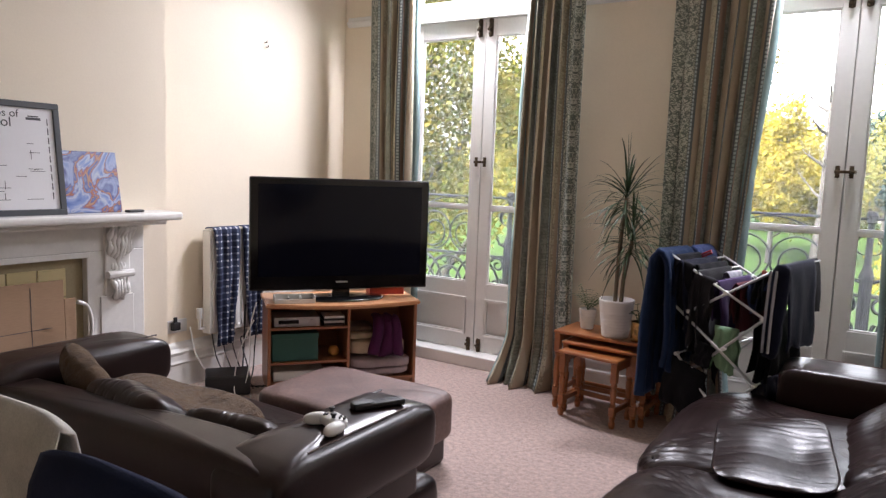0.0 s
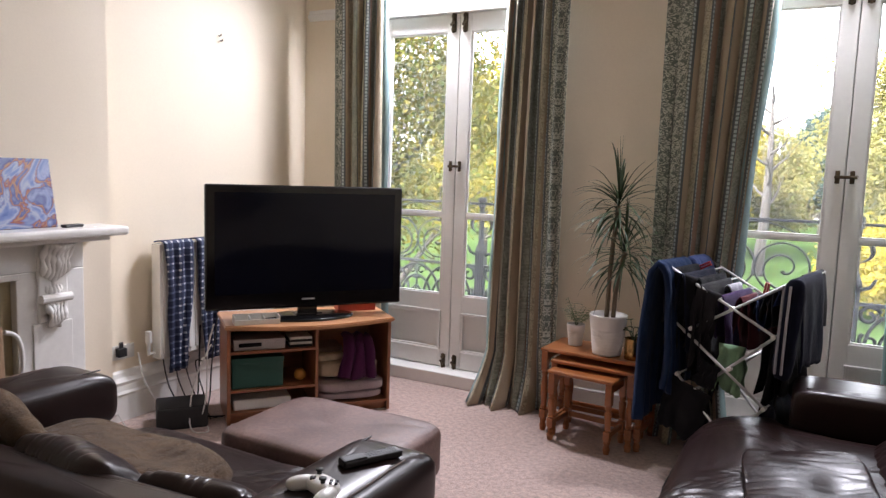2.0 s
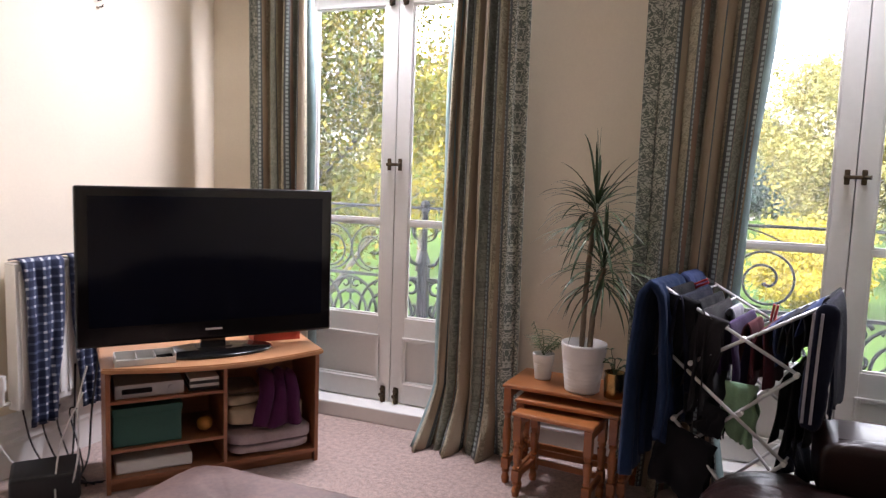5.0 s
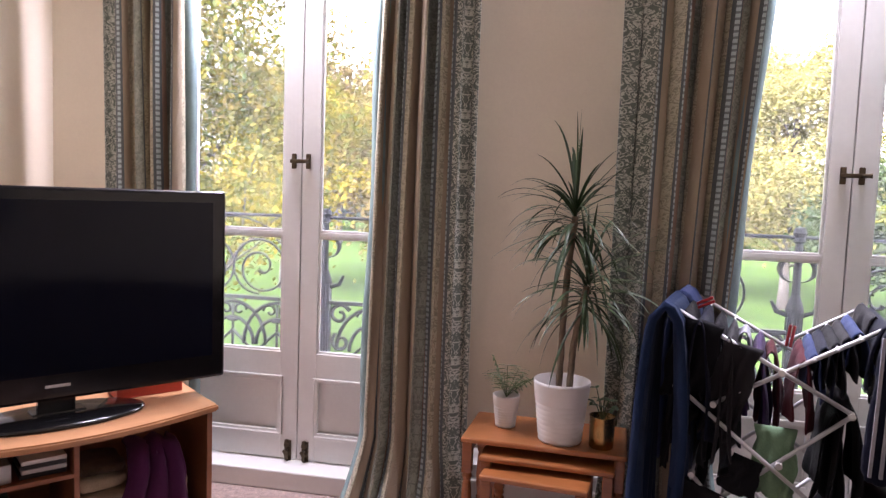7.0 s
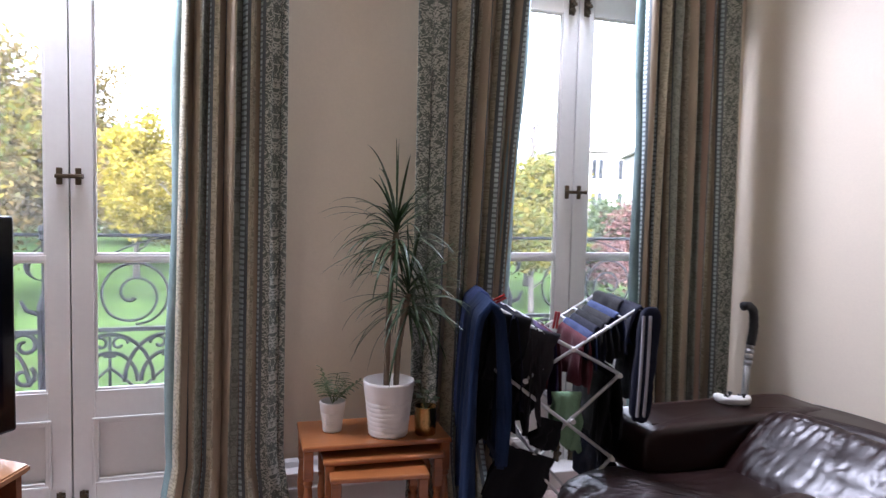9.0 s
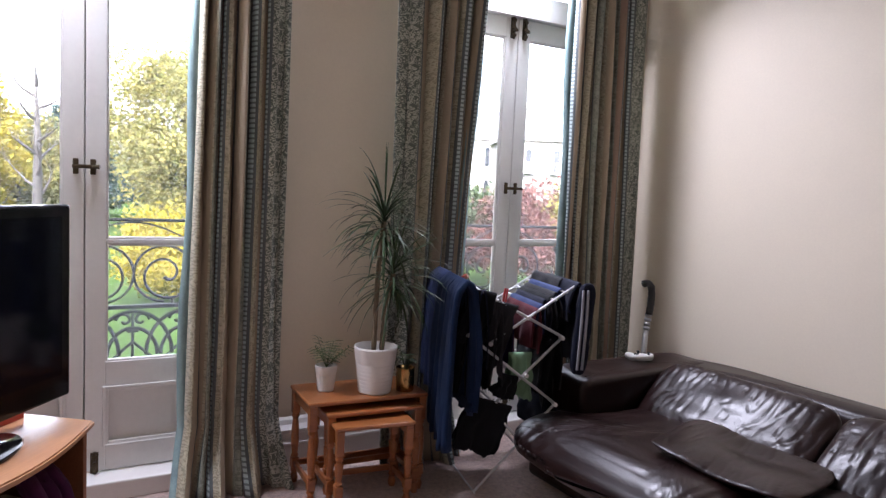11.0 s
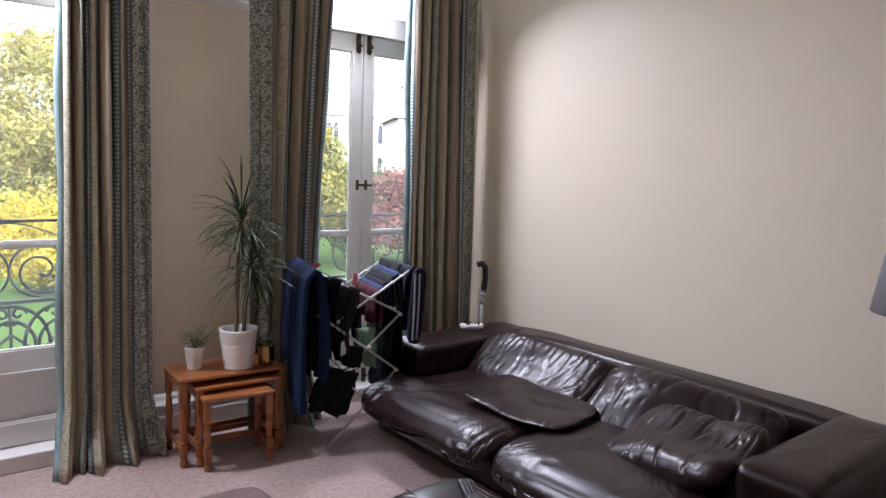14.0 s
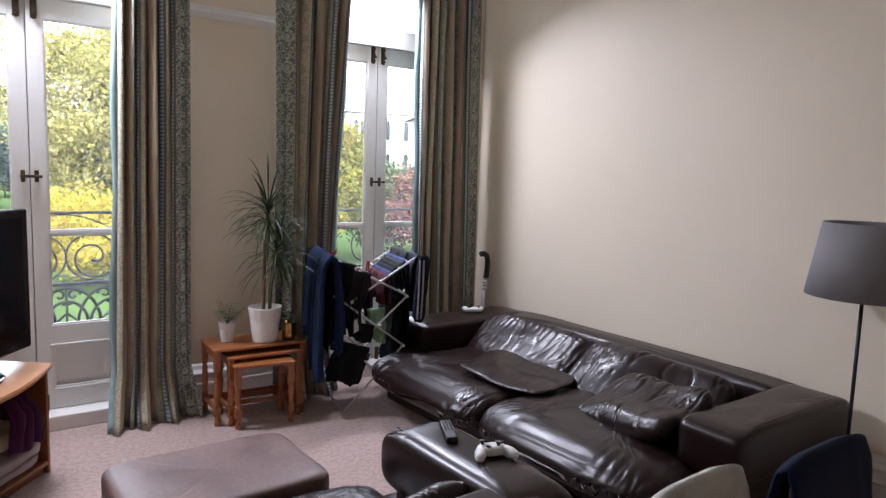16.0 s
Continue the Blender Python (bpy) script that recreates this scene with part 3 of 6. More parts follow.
# ---- fireplace ----
def fireplace():
    sx = BREAST_X
    fp = empty("fireplace", pose(sx, 1.97, 0), "white painted marble chimneypiece with carved corbels", "fireplace")
    w = 1.0                                   # half the shelf
    bm = bmesh.new()
    box(bm, (0.002, -w, 1.155), (0.235, w + 0.01, 1.20), 0.016, 3)
    box(bm, (0.002, -w + 0.06, 1.13), (0.18, w - 0.06, 1.155), 0.008)
    part("mantel_shelf", bm, M["mantel"], fp, "white marble mantel shelf")
    part("frieze", boxes([((0.002, -0.88, 0.99), (0.05, 0.88, 1.13)), ((0.004, -0.55, 0.96), (0.062, 0.55, 0.99))], 0.004), M["mantel"], fp)
    for s in (-1, 1):
        c = s * 0.71
        part("jamb", boxes([((0.002, c - 0.17, 0.0), (0.05, c + 0.17, 0.99)), ((0.05, c - 0.15, 0.0), (0.075, c + 0.15, 0.13)), ((0.05, c - 0.1, 0.15), (0.058, c + 0.1, 0.74))], 0.005), M["mantel"], fp)
        # a scrolled acanthus corbel
        bm = bmesh.new()
        tube(bm, [(0.085, c - 0.075, 0.86), (0.085, c + 0.075, 0.86)], 0.022, 10)
        box(bm, (0.03, c - 0.075, 0.74), (0.066, c + 0.075, 1.13), 0.008)
        corbel = part("corbel", bm, M["mantel"], fp, "carved white acanthus corbel")
        for k in range(-3, 4):
            bm = bmesh.new()
            pts, rs = [], []
            for i in range(15):
                t = i / 14
                pts.append((0.055 + 0.085 * (1 - t) ** 1.4 + 0.012 * math.cos(t * 14) - abs(k) * 0.006, c + k * 0.023 * (1 - 0.35 * t), 1.125 - 0.27 * t))
                rs.append(0.014 + 0.005 * math.sin(t * 22 + abs(k) * 1.3))
            tube(bm, pts, rs, 6)
            part("carved_leaf", bm, M["mantel"], corbel, smooth=True)
        for k in range(-2, 3):
            bm = bmesh.new()
            pts = [(0.065 + 0.03 * math.sin(math.pi * i / 8), c + k * 0.024 * (1 - 0.6 * i / 8), 0.845 - 0.125 * i / 8) for i in range(9)]
            tube(bm, pts, [0.013 + 0.006 * math.sin(i * 1.4 + k) for i in range(9)], 6)
            part("carved_leaf", bm, M["mantel"], corbel, smooth=True)
    # tiled slip inside the surround
    grout = part("hearth_back", boxes([((-0.1, -0.55, 0.0), (0.0, 0.55, 0.985))]), M["grout"], fp, "tiled fireplace opening")
    r = random.Random(4)
    me = None
    for i in range(7):
        for j in range(6):
            y, z = -0.525 + i * 0.15, 0.06 + j * 0.155
            if 1 <= i <= 5 and j < 4:
                continue
            if me is None:
                bm = bmesh.new()
                box(bm, (0, -0.072, -0.074), (0.012, 0.072, 0.074), 0.003, 1)
                t = part("tile", bm, M["tile"], grout)
                me = t.data
            else:
                t = new("tile", me)
                t.parent = grout
            t.location = (0.0, y, z + r.uniform(-0.001, 0.001))
    part("firebox", boxes([((0.004, -0.37, 0.02), (0.012, 0.37, 0.6))]), M["black"], fp, "black fire opening")
    return fp


def tile_mat():
    m, n, l, bs = nodes_of("cream_glazed_tile")
    oi = n.new("ShaderNodeObjectInfo")
    r = ramp(n, [(0.0, (0.60, 0.50, 0.27)), (1.0, (0.68, 0.58, 0.34))])
    l.new(oi.outputs["Random"], r.inputs[0])
    l.new(r.outputs[0], bs.inputs["Base Color"])
    bs.inputs["Roughness"].default_value = 0.25
    nz = noise_node(n, l, 14, 4)
    bp = n.new("ShaderNodeBump")
    bp.inputs["Strength"].default_value, bp.inputs["Distance"].default_value = 0.1, 0.004
    l.new(nz.outputs[0], bp.inputs["Height"])
    l.new(bp.outputs[0], bs.inputs["Normal"])
    return m


M["tile"] = tile_mat()
M["grout"] = surf("pale_grout", (0.45, 0.38, 0.24), 0.9, fine=80, spread=0.1, bump=0.3)
fireplace()

# ---- television and its stand ----
STAND = pose(-3.155, 3.93, 0, 0, 0, 51.0)     # local x along the front to its right-hand end, -y to the front


def tv_stand():
    s = empty("television_stand", STAND, "cherry veneer television stand with open shelves", "tv stand")
    w, d, h = 0.50, 0.42, 0.60
    # bowed top
    bm = bmesh.new()
    out = [(-w - 0.015, d)] + [(-w - 0.015 + (2 * w + 0.03) * i / 16, -0.02 - 0.11 * math.sin(math.pi * i / 16)) for i in range(17)] + [(w + 0.015, d)]
    lo, hi = [bm.verts.new((x, y, h - 0.026)) for x, y in out], [bm.verts.new((x, y, h)) for x, y in out]
    k = len(out)
    for i in range(k):
        bm.faces.new((lo[i], lo[(i + 1) % k], hi[(i + 1) % k], hi[i]))
    bm.faces.new(lo[::-1])
    top = bm.faces.new(hi)
    bmesh.ops.recalc_face_normals(bm, faces=bm.faces)
    bmesh.ops.bevel(bm, geom=[e for e in bm.edges if abs(e.verts[0].co.z - e.verts[1].co.z) < 1e-4], offset=0.006, segments=2, affect="EDGES")
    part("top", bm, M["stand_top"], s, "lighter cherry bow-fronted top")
    for name, lo_, hi_ in (("side_panel", (-w, 0, 0), (-w + 0.02, d, h - 0.026)), ("side_panel", (w - 0.02, 0, 0), (w, d, h - 0.026)), ("divider", (0.02, 0.005, 0.05), (0.038, d - 0.01, h - 0.026)),
                           ("back_panel", (-w + 0.02, d - 0.012, 0.05), (w - 0.02, d - 0.004, h - 0.026)), ("bottom_shelf", (-w + 0.02, 0.0, 0.05), (w - 0.02, d - 0.012, 0.07)),
                           ("shelf", (-w + 0.02, 0.004, 0.19), (0.02, d - 0.012, 0.206)), ("shelf", (-w + 0.02, 0.004, 0.42), (0.02, d - 0.012, 0.436)), ("plinth", (-w + 0.02, 0.03, 0), (w - 0.02, 0.045, 0.05))):
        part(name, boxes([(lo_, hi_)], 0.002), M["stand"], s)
    return s


tv_stand()


def television():
    t = empty("television", pose(-3.28, 4.03, 0.6, 0, 0, 52.0), "large black flat-screen television, switched off", "television")
    bm = bmesh.new()
    box(bm, (-0.61, -0.02, 0.06), (0.61, 0.035, 0.81), 0.012, 3)
    box(bm, (-0.42, 0.035, 0.2), (0.42, 0.075, 0.68), 0.015)
    part("bezel", bm, M["black_gloss"], t, "glossy black frame")
    part("screen", boxes([((-0.555, -0.0235, 0.155), (0.555, -0.0195, 0.765))]), M["screen"], t, "dark unlit screen")
    part("badge", boxes([((-0.04, -0.0225, 0.108), (0.04, -0.0195, 0.118))]), M["steel"], t, "small silver maker's mark")
    bm = bmesh.new()
    box(bm, (-0.06, -0.012, 0.015), (0.06, 0.03, 0.075), 0.008)
    box(bm, (-0.085, -0.05, 0.016), (0.085, 0.03, 0.028), 0.005)
    part("neck", bm, M["black_gloss"], t)
    bm = bmesh.new()
    lathe(bm, [(0, 0), (0.285, 0), (0.29, 0.006), (0.28, 0.014), (0.1, 0.022), (0, 0.022)], 40)
    bmesh.ops.scale(bm, vec=(1, 0.52, 1), verts=bm.verts)
    bmesh.ops.translate(bm, vec=(0, -0.03, 0.001), verts=bm.verts)
    part("base_plate", bm, M["black_gloss"], t, "oval glossy black foot", smooth=True)
    return t


television()


# ---- nest of tables ----
def turned_leg(h):
    bm = bmesh.new()
    s = 0.019
    box(bm, (-s, -s, h - 0.12), (s, s, h), 0.003)
    box(bm, (-s, -s, 0.075), (s, s, 0.13), 0.003)
    lathe(bm, [(0.014, 0.13), (0.02, 0.14), (0.015, 0.15), (0.02, 0.2), (0.0215, 0.24), (0.017, h - 0.17), (0.014, h - 0.15), (0.02, h - 0.135), (0.016, h - 0.12)], 12)
    lathe(bm, [(0, 0), (0.016, 0), (0.021, 0.025), (0.014, 0.05), (0.02, 0.062), (0.016, 0.075)], 12)
    return bm


def nest_table(m, w, d, h, label):
    """Top, aprons, turned legs and low stretchers; local front is -y."""
    t = empty("nest_table", m, label, "side table", "nest of pine tables")
    part("tabletop", boxes([((-w / 2, -d / 2, h - 0.02), (w / 2, d / 2, h))], 0.007), M["pine_top"], t)
    lx, ly = w / 2 - 0.026, d / 2 - 0.026
    part("apron", boxes([((-lx, ly - 0.008, h - 0.075), (lx, ly + 0.008, h - 0.0205))], 0.002), M["pine"], t)
    for s in (-1, 1):
        part("apron", boxes([((s * lx - 0.008, -ly, h - 0.075), (s * lx + 0.008, ly, h - 0.0205))], 0.002), M["pine"], t)
        part("stretcher", boxes([((s * lx - 0.009, -ly, 0.085), (s * lx + 0.009, ly, 0.115))], 0.003), M["pine"], t)
    part("stretcher", boxes([((-lx, ly - 0.009, 0.085), (lx, ly + 0.009, 0.115))], 0.003), M["pine"], t)
    me = None
    for sx in (-1, 1):
        for sy in (-1, 1):
            if me is None:
                leg = part("leg", turned_leg(h - 0.0205), M["pine"], t)
                me = leg.data
            else:
                leg = new("leg", me)
                leg.parent = t
            leg.location = (sx * lx, sy * ly, 0)
    return t


nest_table(pose(-1.582, 4.645, 0, 0, 0, -3.5), 0.62, 0.35, 0.505, "largest honey pine nest table holding the potted plants")
nest_table(pose(-1.565, 4.585, 0, 0, 0, -3.5), 0.50, 0.31, 0.455, "middle honey pine nest table tucked under the largest")
nest_table(pose(-1.60, 4.475, 0, 0, 0, -7), 0.395, 0.27, 0.415, "smallest honey pine nest table pulled slightly forward")



# ---- leather sofas ----
def seat_pad(w, d, h, seed, ear=0.0, lap=0.0):
    """A seat cushion whose rounded front rolls over; its folds run back from the front edge."""
    bm = puff((w, d, h), 0.28, (170, 70), 0, ez=0.55)
    for v in bm.verts:
        f = max(0.0, min(1.0, 0.75 - v.co.y / d * 1.3))
        k = crease((v.co.x * 1.9, v.co.y * 0.4, v.co.z * 0.6), 13, seed) * 0.008 * (0.35 + f)
        k += 0.014 * noise.noise(Vector((v.co.x * 3.5, v.co.y * 3, seed)))
        v.co.z += k * (1 if v.co.z > -h * 0.2 else 0)
        if v.co.y < -d * 0.42:
            v.co.y -= k * 0.8
        # the front edge rolls down, and laps round the arm where there is one beside it
        front = max(0.0, min(1.0, (-v.co.y - d * 0.28) / (d * 0.22)))
        if v.co.z > 0:
            v.co.z -= 0.055 * front ** 2
        step = max(0.0, min(1.0, (-v.co.y - (d / 2 - lap)) / 0.05 + 0.5))
        if ear and v.co.x * ear > 0:
            v.co.x += ear * step * (abs(v.co.x) / (w / 2)) ** 3
    return bm


def sofa(m, w, depth, arm_d, seat_front, cushions, label, h=0.60, seed=1, aw=0.30, rail=0.25, seat_top=0.44, slump=0.0, soft=0.3):
    """A low deep sofa; x along it, front at -y, its back at y = 0."""
    s = empty("leather_sofa", m, label, "sofa", "brown leather sofas")
    bm = bmesh.new()
    box(bm, (-w / 2 + 0.06, -depth + 0.16, 0.02), (w / 2 - 0.06, -0.03, 0.24), 0.03, 3)
    part("base", bm, M["leather"], s)
    for k in (-1, 1):
        x0 = k * (w / 2 - aw / 2)
        bm = bmesh.new()
        box(bm, (x0 - aw / 2 + 0.035, -arm_d + 0.05, 0.02), (x0 + aw / 2 - 0.035, -0.06, h - 0.12), 0.04, 4)
        part("arm", bm, M["leather"], s, smooth=True)
        bm = puff((aw + 0.03, arm_d, 0.27), 0.10 + soft * 0.14, (110, 40), 0, ez=soft)
        for v in bm.verts:
            v.co.z += 0.006 * noise.noise(v.co * 4 + Vector((seed + k, 0, 0))) + crease(v.co, 8, seed + k) * 0.004
        o = part("arm_pad", bm, M["leather"], s, smooth=True)
        placed(o, x0, -arm_d / 2, h - 0.135)
        bm = bmesh.new()
        tube(bm, [(x0 - k * (aw / 2 - 0.045), -arm_d + 0.06 + i * (arm_d - 0.2) / 8, h - 0.012) for i in range(9)], 0.0035, 6)
        part("piping", bm, M["leather"], s)
        # stitched seam along the outer edge, down the front of the pad
        edge = aw / 2 - 0.026
        xo, zo = x0 + k * edge, h - 0.135 + 0.135 * (1 - (edge / (aw / 2 + 0.015)) ** (2 / soft)) ** (soft / 2) + 0.0005
        bm = bmesh.new()
        tube(bm, [(xo, -0.17 - i * (arm_d - 0.34) / 10, zo + 0.001 * math.sin(i * 1.7)) for i in range(11)], 0.003, 6)
        part("seam", bm, M["stitching"], s, "tan stitched seam")
        bm = puff((aw - 0.04, 0.32, 0.28), 0.3, (60, 30), 0, ez=0.5)
        for v in bm.verts:
            v.co += v.co.normalized() * crease(v.co, 9, seed + 5 * k) * 0.006
        o = part("base_roll", bm, M["leather_soft"], s, smooth=True)
        placed(o, x0, -arm_d + 0.07, 0.16)
    bm = bmesh.new()
    box(bm, (-w / 2 + 0.05, -rail + 0.03, 0.03), (w / 2 - 0.05, -0.02, h - 0.12 - slump), 0.04, 4)
    part("backrest", bm, M["leather"], s, smooth=True)
    bm = puff((w - 0.04, rail, 0.27), 0.14, (120, 40), 0, ez=0.55)
    for v in bm.verts:
        v.co.z += 0.008 * noise.noise(Vector((v.co.x * 2.2, v.co.y * 3, seed))) + crease(v.co, 7, seed) * 0.004
        v.co.z -= slump * (0.5 + v.co.x / w)
    o = part("back_rail", bm, M["leather"], s, smooth=True)
    placed(o, 0, -rail / 2 - 0.01, h + 0.012 - 0.135)
    for x in (-w * 0.17, w * 0.17):
        bm = bmesh.new()
        tube(bm, [(x, -rail / 2 - 0.01 + rail * 0.44 * math.cos(t), h + 0.010 - slump * (0.5 + x / w) - 0.135 + 0.134 * math.sin(t) ** 0.7) for t in [0.35 + i * 0.24 for i in range(11)]], 0.0028, 6)
        part("seam", bm, M["leather"], s)
    n = cushions
    cw = (w - 2 * aw + 0.02) / n
    for i in range(n):
        d = seat_front - rail + 0.02
        o = part("seat_cushion", seat_pad(cw + 0.012, d, 0.25, seed + 11 + i, 0.0 if n == 1 else (-0.16 if i == 0 else 0.16), seat_front - arm_d - 0.03), M["leather_soft"], s, smooth=True)
        placed(o, -w / 2 + aw - 0.01 + cw * (i + 0.5), -rail + 0.02 - d / 2, seat_top - 0.125)
        xc, yf = -w / 2 + aw - 0.01 + cw * (i + 0.5), -rail + 0.02 - d
        bm = bmesh.new()
        tube(bm, [(xc - cw * 0.43 + cw * 0.86 * k / 24, yf + 0.085 + 0.006 * math.sin(k * 1.3 + i), seat_top - 0.078 + 0.004 * math.sin(k * 0.9)) for k in range(25)], 0.0045, 6)
        part("piping", bm, M["leather_soft"], s, smooth=True)
    return s


sofa(pose(0.50, 3.08, 0, 0, 0, -90), 2.68, 1.36, 1.06, 1.48, 2, "three-seat dark brown leather sofa with slumped loose cushions", 0.60, 1)
sofa(pose(-2.49, 1.72, 0, 0, 0, 180), 1.84, 0.98, 0.86, 1.04, 1, "low dark brown leather sofa with its back to the dining chairs", 0.64, 21, 0.27, 0.21, 0.40, 0.085, 0.5)


def loose_cushion(m, w, h, t, seed, label, mat="leather_soft", fold=0.012, sag=0.03):
    ob = tagged(part("cushion", pillow(w, h, t, seed, fold, sag), M[mat], smooth=True), label, "cushion")
    ob.matrix_world = m
    return ob


# leaning cushions: turned to stand along the sofa, then tipped back
loose_cushion(pose(-0.07, 3.60, 0.485, 0, 0, -90) @ pose(0, 0, 0, 43, 0, 0), 1.0, 0.45, 0.16, 3, "crumpled dark leather back cushion leaning on the sofa", fold=0.014, sag=0.03)
loose_cushion(pose(-0.47, 3.24, 0.465, 0, 0, -82) @ pose(0, 0, 0, 6, 3, 0), 0.66, 0.42, 0.05, 5, "flat dark leather cushion lying on the sofa seat", fold=0.006, sag=0.035)
loose_cushion(pose(-0.09, 2.60, 0.475, 0, 0, -88) @ pose(0, 0, 0, 34, 2, 0), 0.98, 0.50, 0.17, 8, "slumped brown leather back cushion on the sofa", fold=0.016, sag=0.05)
loose_cushion(pose(-0.38, 2.38, 0.485, 0, 0, -98) @ pose(0, 0, 0, 24, -8, 0), 0.68, 0.46, 0.17, 13, "creased brown leather cushion against the sofa arm", fold=0.018, sag=0.06)

bm = puff((0.84, 0.62, 0.25), 0.24, (72, 36), 0.010, 31, 4)
otto = empty("ottoman", pose(-2.36, 3.07, 0), "worn brown suede ottoman before the leather sofa", "ottoman")
placed(part("pad", bm, M["suede"], otto, "scuffed suede pad", smooth=True), 0, 0, 0.258)
part("base", boxes([((-0.38, -0.27, 0.0), (0.38, 0.27, 0.2))], 0.03), M["leather"], otto)


# ---- potted plants on the nest of tables ----
def pot(bm, r0, r1, h, ribs=True):
    prof = [(0, 0), (r0 * 0.96, 0), (r0, 0.006)]
    for i in range(1, 13):
        t = i / 12
        rr = r0 + (r1 - r0) * t
        prof += [(rr, h * t - 0.05 * h)] + ([(rr - 0.0018, h * t - 0.035 * h), (rr - 0.0018, h * t - 0.02 * h)] if ribs and i < 9 else [])
    prof += [(r1, h), (r1 - 0.006, h), (r1 - 0.02, h * 0.7), (0, h * 0.7)]
    lathe(bm, prof, 36)


def blade(bm, base, az, tilt, length, width, droop, rnd):
    """A long strap leaf that arches over."""
    n = 9
    d = Vector((math.cos(az) * math.cos(tilt), math.sin(az) * math.cos(tilt), math.sin(tilt)))
    side = Vector((-math.sin(az), math.cos(az), rnd.uniform(-0.3, 0.3))).normalized()
    p, q = Vector(base), []
    for i in range(n + 1):
        t = i / n
        w = width * (0.55 + 1.2 * t) * (1 - t) ** 0.7 if t > 0.3 else width * (0.55 + 1.2 * t) * 0.8
        w = max(w, 0.0006)
        up = side.cross(d).normalized()
        q.append((bm.verts.new(p - side * w), bm.verts.new(p - up * w * 0.35), bm.verts.new(p + side * w)))
        d = (d + Vector((0, 0, -droop / n * (0.4 + 1.6 * t)))).normalized()
        p = p + d * length / n
    for a, b in zip(q, q[1:]):
        bm.faces.new((a[0], a[1], b[1], b[0]))
        bm.faces.new((a[1], a[2], b[2], b[1]))


def rosette(parent, top, n, length, seed, label=""):
    rnd = random.Random(seed)
    for k in range(n):
        t = k / n
        bm = bmesh.new()
        az = k * 2.399 + rnd.uniform(-0.2, 0.2)
        tilt = radians((60 if k > 3 else 80) - 78 * t ** 0.8 + rnd.uniform(-20, 20))
        z = 0.03 - 0.13 * t
        blade(bm, (top[0], top[1], top[2] + z), az, tilt, length * rnd.uniform(0.7, 1.2), 0.0082 * rnd.uniform(0.75, 1.2), (0.85 + 0.5 * t) * rnd.uniform(0.4, 1.5), rnd)
        part("leaf", bm, M["leaf"], parent, smooth=True)


TOP = 0.505
pl = empty("houseplant", pose(-1.53, 4.575, TOP), "tall two-stemmed dracaena in a ribbed white pot", "houseplant")
bm = bmesh.new()
pot(bm, 0.082, 0.108, 0.235)
part("pot", bm, M["pot"], pl, "ribbed white ceramic pot", smooth=True)
bm = bmesh.new()
lathe(bm, [(0, 0.175), (0.06, 0.178), (0.086, 0.172)], 24)
part("soil", bm, M["soil"], pl)
for k, (pts, r0) in enumerate((([(-0.012, 0.0, 0.21), (-0.008, 0, 0.45), (0.0, 0.005, 0.65), (0.02, 0.0, 0.86)], 0.012), ([(0.028, -0.01, 0.21), (0.034, -0.01, 0.36), (0.055, -0.012, 0.5), (0.075, -0.015, 0.6)], 0.012))):
    bm = bmesh.new()
    P = [Vector(p) for p in pts]
    sm = []
    for i in range(len(P) - 1):
        for j in range(6):
            sm.append(P[i].lerp(P[i + 1], j / 6))
    sm.append(P[-1])
    tube(bm, sm, [r0 * (1 + (0.12 if i % 2 else 0)) for i in range(len(sm))], 10)
    part("stem", bm, M["stem"], pl, smooth=True)
rosette(pl, (0.02, 0.0, 0.875), 88, 0.32, 5)
rosette(pl, (0.075, -0.015, 0.615), 80, 0.305, 6)

sp = empty("small_potted_plant", pose(-1.75, 4.68, TOP), "small feathery seedling in a white pot", "houseplant")
bm = bmesh.new()
pot(bm, 0.04, 0.055, 0.13)
part("pot", bm, M["pot"], sp, "small white ceramic pot", smooth=True)
bm = bmesh.new()
lathe(bm, [(0, 0.1), (0.04, 0.097)], 16)
part("soil", bm, M["soil"], sp)
rnd = random.Random(3)
for k in range(9):
    az, tl = k * 2.4, radians(rnd.uniform(35, 80))
    d = Vector((math.cos(az) * math.cos(tl), math.sin(az) * math.cos(tl), math.sin(tl)))
    L = rnd.uniform(0.13, 0.20)
    bm = bmesh.new()
    c = [Vector((0, 0, 0.118)) + d * L * t + Vector((0, 0, -0.03 * t * t)) for t in [i / 7 for i in range(8)]]
    tube(bm, c, 0.0014, 5)
    for i in range(2, 8):
        for s in (-1, 1):
            sd = d.cross(Vector((0, 0, 1))).normalized() * s
            blade(bm, c[i], math.atan2((sd + d * 0.5).y, (sd + d * 0.5).x), 0.2, 0.055, 0.0055, 0.5, rnd)
    part("frond", bm, M["leaf_light"], sp)

